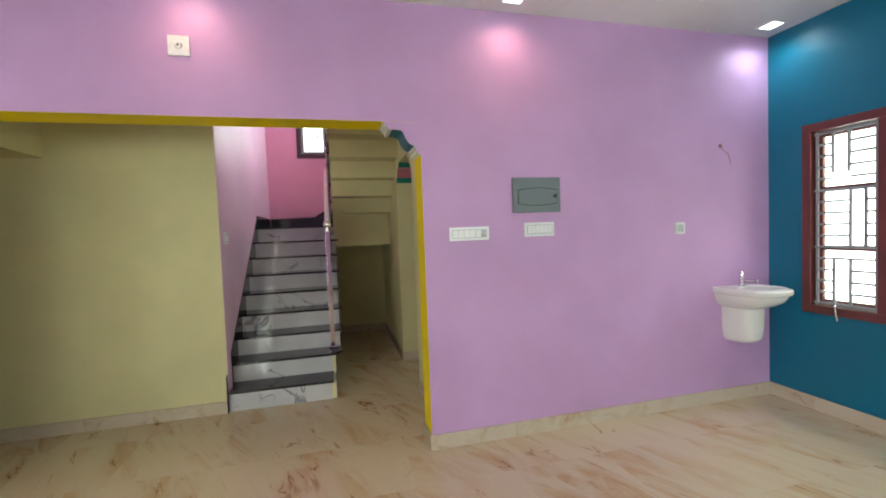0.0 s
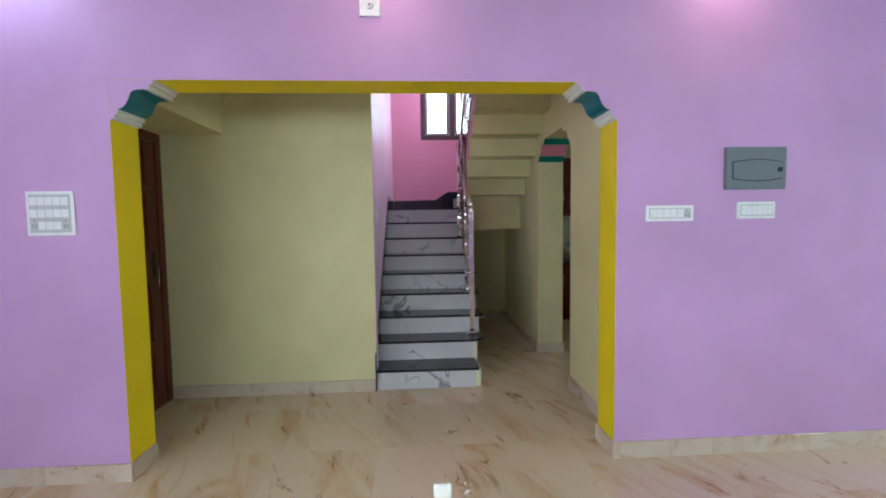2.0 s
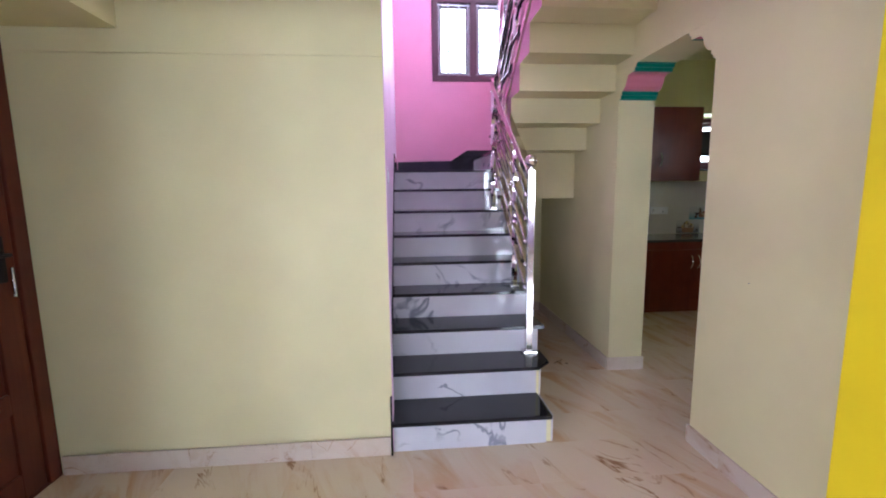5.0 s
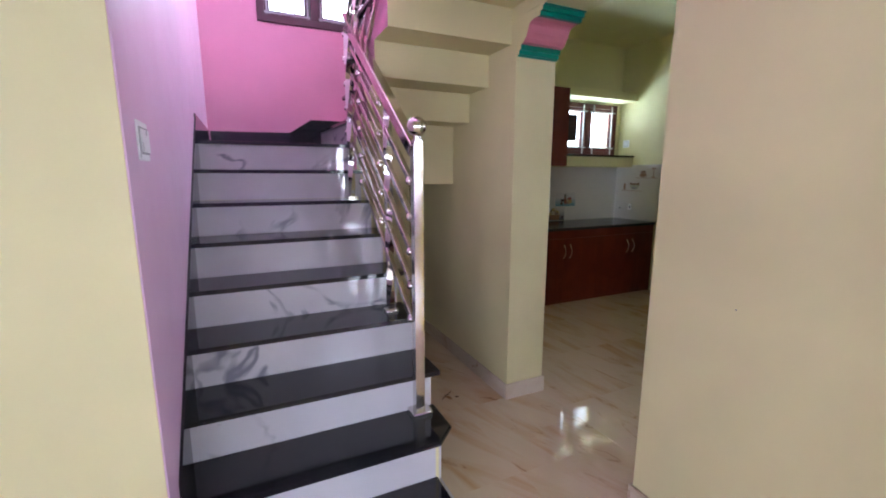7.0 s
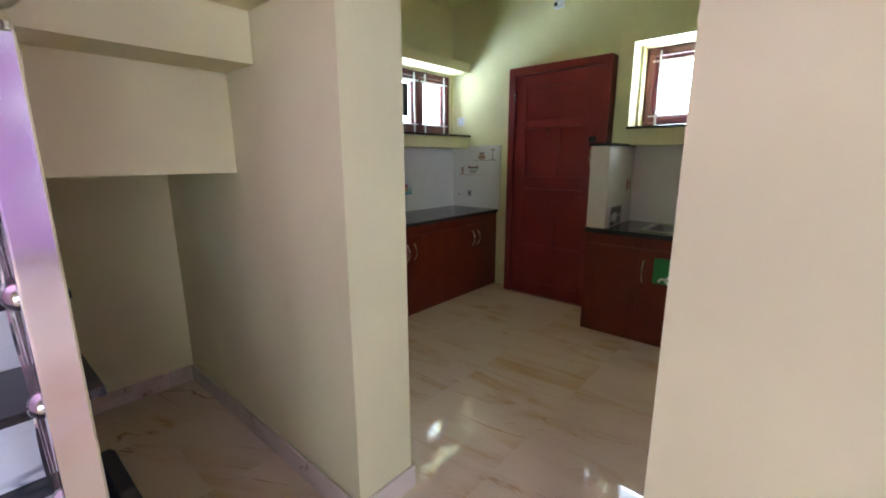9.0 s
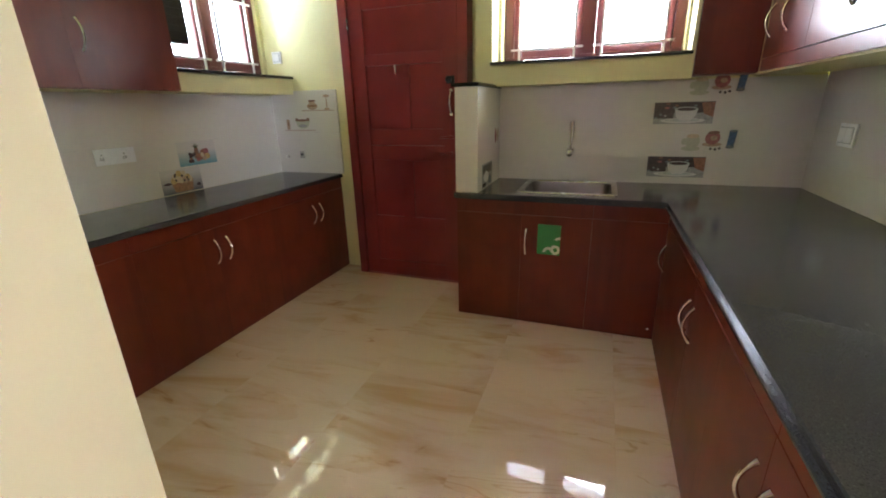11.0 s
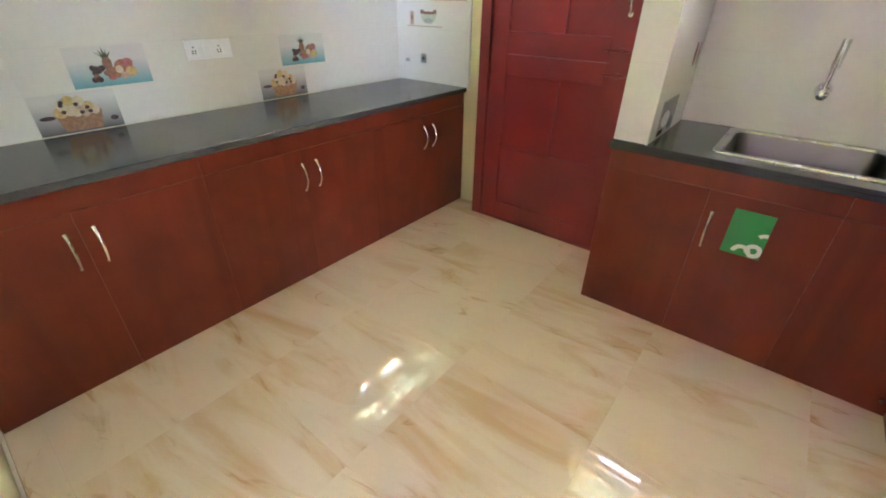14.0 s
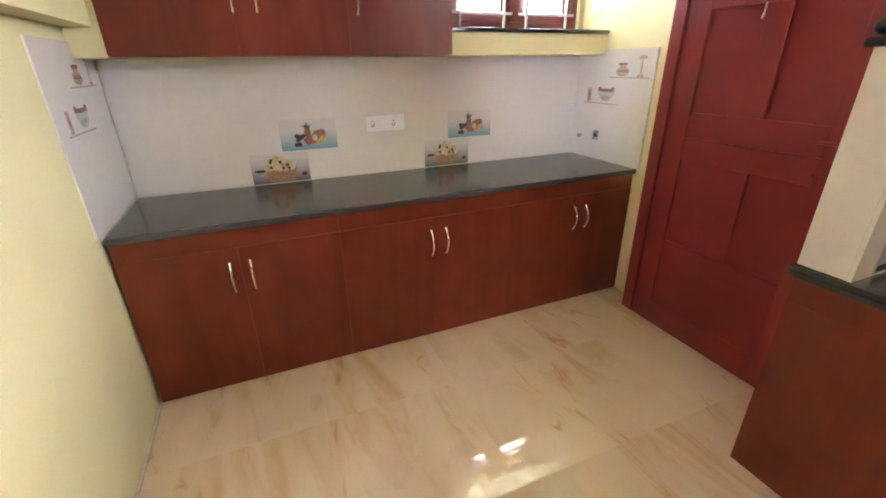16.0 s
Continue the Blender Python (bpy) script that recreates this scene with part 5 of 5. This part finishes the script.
def coffee(u, z, w, h):
    s = lambda a, b, c, d: ell(u + a * w, z + b * h, c * w, d * h)
    out = [(rect(u - w / 2, z, u + w / 2, z + h), PR_GREYBG), (rect(u - w / 2, z + 0.5 * h, u + w / 2, z + 0.995 * h), PR_DARK), ([(u + 0.34 * w, z + 0.45 * h), (u + 0.498 * w, z + 0.30 * h), (u + 0.498 * w, z + 0.97 * h), (u + 0.28 * w, z + 0.97 * h)], PR_ORANGE), (rect(u - 0.498 * w, z + 0.26 * h, u - 0.16 * w, z + 0.52 * h), PR_DARK),
           (s(0.0, 0.15, 0.38, 0.12), PR_WHITE), (s(0.0, 0.17, 0.30, 0.06), PR_SKY), ([(u - 0.15 * w, z + 0.68 * h), (u - 0.12 * w, z + 0.32 * h), (u - 0.04 * w, z + 0.15 * h), (u + 0.12 * w, z + 0.15 * h), (u + 0.20 * w, z + 0.32 * h), (u + 0.24 * w, z + 0.68 * h)], PR_WHITE), (s(0.045, 0.68, 0.195, 0.10), PR_SKY), (s(0.045, 0.67, 0.16, 0.075), PR_DARK)]
    rng = random.Random(8)
    for i in range(7):
        out.append((s(rng.uniform(-0.44, 0.26), rng.uniform(0.74, 0.94), 0.028, 0.05), rng.choice((PR_WHITE, PR_BROWN, PR_RED, PR_SLATE, PR_GREYBG))))
    for i in range(4):
        out.append((s(-0.46 + 0.08 * i, rng.uniform(0.10, 0.48), 0.024, 0.045), rng.choice((PR_WHITE, PR_SLATE, PR_GREYBG))))
    return out


def cups(u, z, w, h):
    s = lambda a, b, c, d: ell(u + a * w, z + b * h, c * w, d * h)
    return [(s(-0.30, 0.16, 0.17, 0.10), PR_LIME), (s(-0.28, 0.46, 0.13, 0.30), PR_LIME), (s(-0.28, 0.68, 0.11, 0.09), PR_CREAM), (s(-0.43, 0.46, 0.045, 0.14), PR_LIME), (s(0.06, 0.34, 0.17, 0.09), PR_TERRA), (s(0.06, 0.60, 0.13, 0.28), PR_RED), (s(0.07, 0.82, 0.10, 0.07), PR_BROWN), (s(0.08, 0.60, 0.06, 0.10), PR_TERRA),
            ([(u + 0.31 * w, z + 0.24 * h), (u + 0.43 * w, z + 0.24 * h), (u + 0.46 * w, z + 0.90 * h), (u + 0.33 * w, z + 0.90 * h)], PR_BLUE), (s(0.37, 0.24, 0.075, 0.07), PR_SLATE), (s(0.395, 0.88, 0.065, 0.05), PR_SLATE), (s(0.05, 0.16, 0.025, 0.05), PR_DARK), (s(0.13, 0.14, 0.025, 0.05), PR_DARK), (s(0.20, 0.18, 0.025, 0.05), PR_DARK)]


def shelf_pots(u, z, w, h, kind, f=1):
    s = lambda a, b, c, d: ell(u + f * a * w, z + b * h, c * w, d * h)
    line = (rect(u - w / 2, z, u + w / 2, z + 0.05 * h), PR_TERRA)
    if kind == "urn":
        return [line, (s(-0.16, 0.28, 0.17, 0.21), PR_TERRA), (s(-0.16, 0.30, 0.15, 0.07), PR_WICKER), (rect(u - f * 0.16 * w - 0.09 * w, z + 0.42 * h, u - f * 0.16 * w + 0.09 * w, z + 0.58 * h), PR_TERRA), (s(-0.16, 0.60, 0.13, 0.06), PR_BROWN),
                (s(0.30, 0.86, 0.10, 0.09), PR_TERRA), (s(0.30, 0.11, 0.08, 0.07), PR_TERRA), (s(0.30, 0.45, 0.022, 0.33), PR_TERRA)]
    bowl = [(u + f * a * w, z + b * h) for a, b in ((-0.12, 0.62), (-0.06, 0.30), (0.03, 0.14), (0.21, 0.14), (0.30, 0.30), (0.36, 0.62))]
    return [line, (rect(u - f * 0.36 * w - 0.055 * w, z + 0.08 * h, u - f * 0.36 * w + 0.055 * w, z + 0.70 * h), PR_TERRA), (s(-0.36, 0.40, 0.03, 0.16), PR_WICKER), (bowl, PR_LIME), (s(0.12, 0.30, 0.13, 0.10), PR_GREYBG), (s(0.12, 0.64, 0.24, 0.07), PR_BROWN), (s(-0.06, 0.72, 0.05, 0.07), PR_BROWN), (s(0.30, 0.72, 0.05, 0.07), PR_BROWN)]


pieces = {}
def tile_piece(parent, dims, at):
    """One glazed tile; alike ones share a mesh."""
    key = tuple(round(v, 4) for v in dims)
    if key not in pieces:
        dx, dy, dz = key
        bm = slab(0, 0, 0, dx, dy, dz)
        bmesh.ops.bevel(bm, geom=list(bm.edges), offset=0.00012, segments=1, affect="EDGES")
        pieces[key] = mesh_of("tile", bm, TILE)
    ob = new("tile", pieces[key])
    ob.parent = parent
    ob.location = at
    return ob


def tiled(name, axis, u0, u1, z0, z1, w, out, label, tw=0.306, th=0.167, origin=None, t=0.012):
    """Glazed tiles on a wall, with grout behind."""
    grout = slab(u0, w, z0, u1, w + out * 0.003, z1) if axis == "x" else slab(w, u0, z0, w + out * 0.003, u1, z1)
    back = structure(name, grout, TILEGROUT, label, "wall tiles")
    org = u0 if origin is None else origin
    u = org - tw * math.ceil((org - u0) / tw)
    while u < u1 - 0.004:
        a, b = max(u0, u), min(u1, u + tw)
        z = z0
        while z < z1 - 0.004:
            q = min(z1, z + th)
            if b - a > 0.01:
                d0 = min(w + out * 0.003, w + out * t)
                dims = (b - a - 0.0002, t - 0.003, q - z - 0.0002) if axis == "x" else (t - 0.003, b - a - 0.0002, q - z - 0.0002)
                tile_piece(back, dims, (a + 0.0001, d0, z + 0.0001) if axis == "x" else (d0, a + 0.0001, z + 0.0001))
            z += th
        u += tw
    return back

tn = tiled("tiles_north", "x", KX1 + 0.0125, EX - 0.0125, 0.821, 1.459, NY, -1, "glossy ivory wall tiles with printed fruit", origin=1.686, th=0.168)
te = tiled("tiles_east_end", "y", 6.213, NY - 0.0005, 0.821, 1.487, EX, -1, "glossy ivory wall tiles with printed pots", th=0.168, origin=NY - 0.016)
tw_ = tiled("tiles_west_end", "y", 6.222, NY - 0.0005, 0.821, 1.52, KX1, 1, "glossy ivory wall tiles with printed pots", th=0.168, origin=NY - 0.016, t=0.006)
ts = tiled("tiles_sink", "y", SY + 0.0005, 4.894, CT + 0.001, 1.451, EX, -1, "glossy ivory wall tiles with printed coffee cups", origin=3.905, th=0.163)
tss = tiled("tiles_south", "x", KX1 + 0.0005, EX - 0.0125, CT + 0.001, 1.461, SY, 1, "glossy ivory wall tiles along the side worktop", th=0.163)
tp = tiled("tiles_pier_front", "y", 4.894, 5.021, CT + 0.003, 1.44, 3.25, -1, "glossy ivory tiles on the pier end", tw=0.13, th=0.306)
tq = tiled("tiles_pier_side", "x", 3.24, EX - 0.013, CT + 0.001, 1.44, 4.8945, -1, "glossy ivory tiles on the pier side", th=0.306)
nw, ew, ww = NY - 0.012, EX - 0.012, KX1 + 0.006
picture(fruit(2.011, 0.992, 0.303, 0.160), tn, "x", nw, -1)
picture(basket(1.838, 0.823, 0.303, 0.160), tn, "x", nw, -1)
picture(fruit(3.003, 0.992, 0.303, 0.160), tn, "x", nw, -1)
picture(basket(2.843, 0.823, 0.303, 0.160), tn, "x", nw, -1)
picture(shelf_pots(6.40, 1.328, 0.31, 0.13, "urn", -1), te, "y", ew, -1)
picture(shelf_pots(6.60, 1.172, 0.31, 0.13, "bowl", -1), te, "y", ew, -1)
picture(shelf_pots(6.63, 1.352, 0.31, 0.13, "urn", 1), tw_, "y", ww, 1)
picture(shelf_pots(6.455, 1.190, 0.31, 0.13, "bowl", 1), tw_, "y", ww, 1)
for z in (0.872, 1.198):
    picture(coffee(3.745, z, 0.325, 0.128), ts, "y", ew, -1, 3.745)
    picture(cups(3.585, z + 0.155, 0.31, 0.145), ts, "y", ew, -1, 3.585)
picture([(rect(3.34, 0.832, 3.60, 0.985), PR_GREYBG), (rect(3.36, 0.92, 3.58, 0.975), PR_DARK), (ell(3.44, 0.90, 0.06, 0.035), PR_WHITE), (ell(3.53, 0.87, 0.04, 0.03), PR_SLATE), (rect(3.35, 0.838, 3.43, 0.862), PR_DARK)], tq, "x", 4.8945 - 0.012, -1)
picture([(ell(3.69, 1.14, 0.025, 0.05), PR_RED), (ell(3.75, 1.14, 0.02, 0.05), PR_TERRA)], tq, "x", 4.8945 - 0.012, -1)
sock = thing("gas_outlet_plate", "small grey steel outlet plate on the tiles", "outlet plate", (ew, 6.60, 0.97))
part("plate", slab(ew - 0.004, 6.583, 0.945, ew - 0.0006, 6.632, 1.005, bevel=0.001), SATIN, sock)
part("hole", cyl(bmesh.new(), (ew - 0.0042, 6.607, 0.975), (ew - 0.007, 6.607, 0.975), 0.011), SLOT, sock, "", True)
pk = thing("pipe_stub", "short capped steel pipe end in the tiles", "pipe", (ew, 6.75, 0.95))
part("stub", cyl(bmesh.new(), (ew - 0.0006, 6.755, 0.955), (ew - 0.02, 6.755, 0.955), 0.012), SATIN, pk, "", True)

# ---- skirting tiles ----
skirt = structure("baseboard", slab(-2.37, BY - 0.008, 0.001, SX - 0.02, BY - 0.0005, 0.09), GROUT, "cream veined skirting tiles along the walls", "baseboard")
spieces = {}
def skirting(axis, u0, u1, w, out, height=0.098, step=0.6):
    u = u0
    while u < u1 - 0.01:
        e = min(u1, u + step)
        dims = (round(e - u - 0.0015, 4), 0.012, height) if axis == "x" else (0.012, round(e - u - 0.0015, 4), height)
        if dims not in spieces:
            bm = slab(0, 0, 0, *dims)
            bmesh.ops.bevel(bm, geom=[g for g in bm.edges if min(v.co.z for v in g.verts) > height - 1e-4], offset=0.002, segments=1, affect="EDGES")
            spieces[dims] = mesh_of("skirting_tile", bm, SKIRT)
        ob = new("skirting_tile", spieces[dims])
        ob.parent = skirt
        d = min(w + out * 0.001, w + out * 0.013)
        ob.location = (u + 0.0008, d, 0.0) if axis == "x" else (d, u + 0.0008, 0.0)
        u = e
skirting("x", -2.36, SX + 0.0, BY - 0.008, -1)
skirting("x", AR - 0.012, HX, PY, -1)
skirting("x", WX, AL + 0.012, PY, -1)
skirting("y", HS, PY - 0.013, HX, -1)
skirting("y", 0.5, PY - 0.013, WX, 1)
skirting("y", HS, -1.3, WX, 1)
skirting("x", WX, HX, HS, 1)
skirting("y", PY - 0.0005, PB, AR, -1)
skirting("y", PY - 0.0005, PB, AL, 1)
skirting("x", AR - 0.012, KX0, PB, 1)
skirting("y", PB + 0.013, KA0 - 0.0, KX0, -1)
skirting("x", KX0 - 0.012, KX1 + 0.012, KA0, 1)
skirting("x", KX0 - 0.012, KX1 + 0.012, KA1, -1)
skirting("y", KA1 - 0.0, 6.52, KX0, -1)
skirting("x", 0.13, KX0 - 0.013, 6.52, -1)
skirting("y", KA1 + 0.0, 6.25, KX1, 1, 0.012)

# ---- floor tiles ----
floor = structure("floor", slab(WX - 0.2, HS - 0.2, -0.2, EX + 0.22, SNY + 0.22, -0.010), GROUT, "polished cream veined floor tiles", "floor")
fpieces = {}
def floor_tiles(x0, y0, x1, y1, ox, oy, s=0.6, mat=FLOOR):
    g = 0.0001
    i = math.floor((x0 - ox) / s)
    while ox + i * s < x1 - 1e-4:
        j = math.floor((y0 - oy) / s)
        while oy + j * s < y1 - 1e-4:
            a, b, c, d = max(x0, ox + i * s), max(y0, oy + j * s), min(x1, ox + (i + 1) * s), min(y1, oy + (j + 1) * s)
            j += 1
            if c - a < 0.01 or d - b < 0.01:
                continue
            key = (round(c - a, 4), round(d - b, 4), mat.name)
            if key not in fpieces:
                bm = slab(g, g, -0.010, key[0] - g, key[1] - g, 0.0)
                bmesh.ops.bevel(bm, geom=[e for e in bm.edges if min(v.co.z for v in e.verts) > -1e-5], offset=0.00015, segments=1, affect="EDGES")
                fpieces[key] = mesh_of("floor_tile", bm, mat)
            ob = new("floor_tile", fpieces[key])
            ob.parent = floor
            ob.location = (a, b, 0)
        i += 1
floor_tiles(WX, HS, HX, PB, -0.64, PB)
floor_tiles(-2.385, PB, KX0, BY, -0.64, PB)
floor_tiles(SX, BY, KX0, 6.52, -0.64, PB)
floor_tiles(KX0, KA0, KX1, KA1, KX0, KA0)
floor_tiles(KX1, SY, EX, NY, 1.835, 5.23, mat=FLOOR_K)
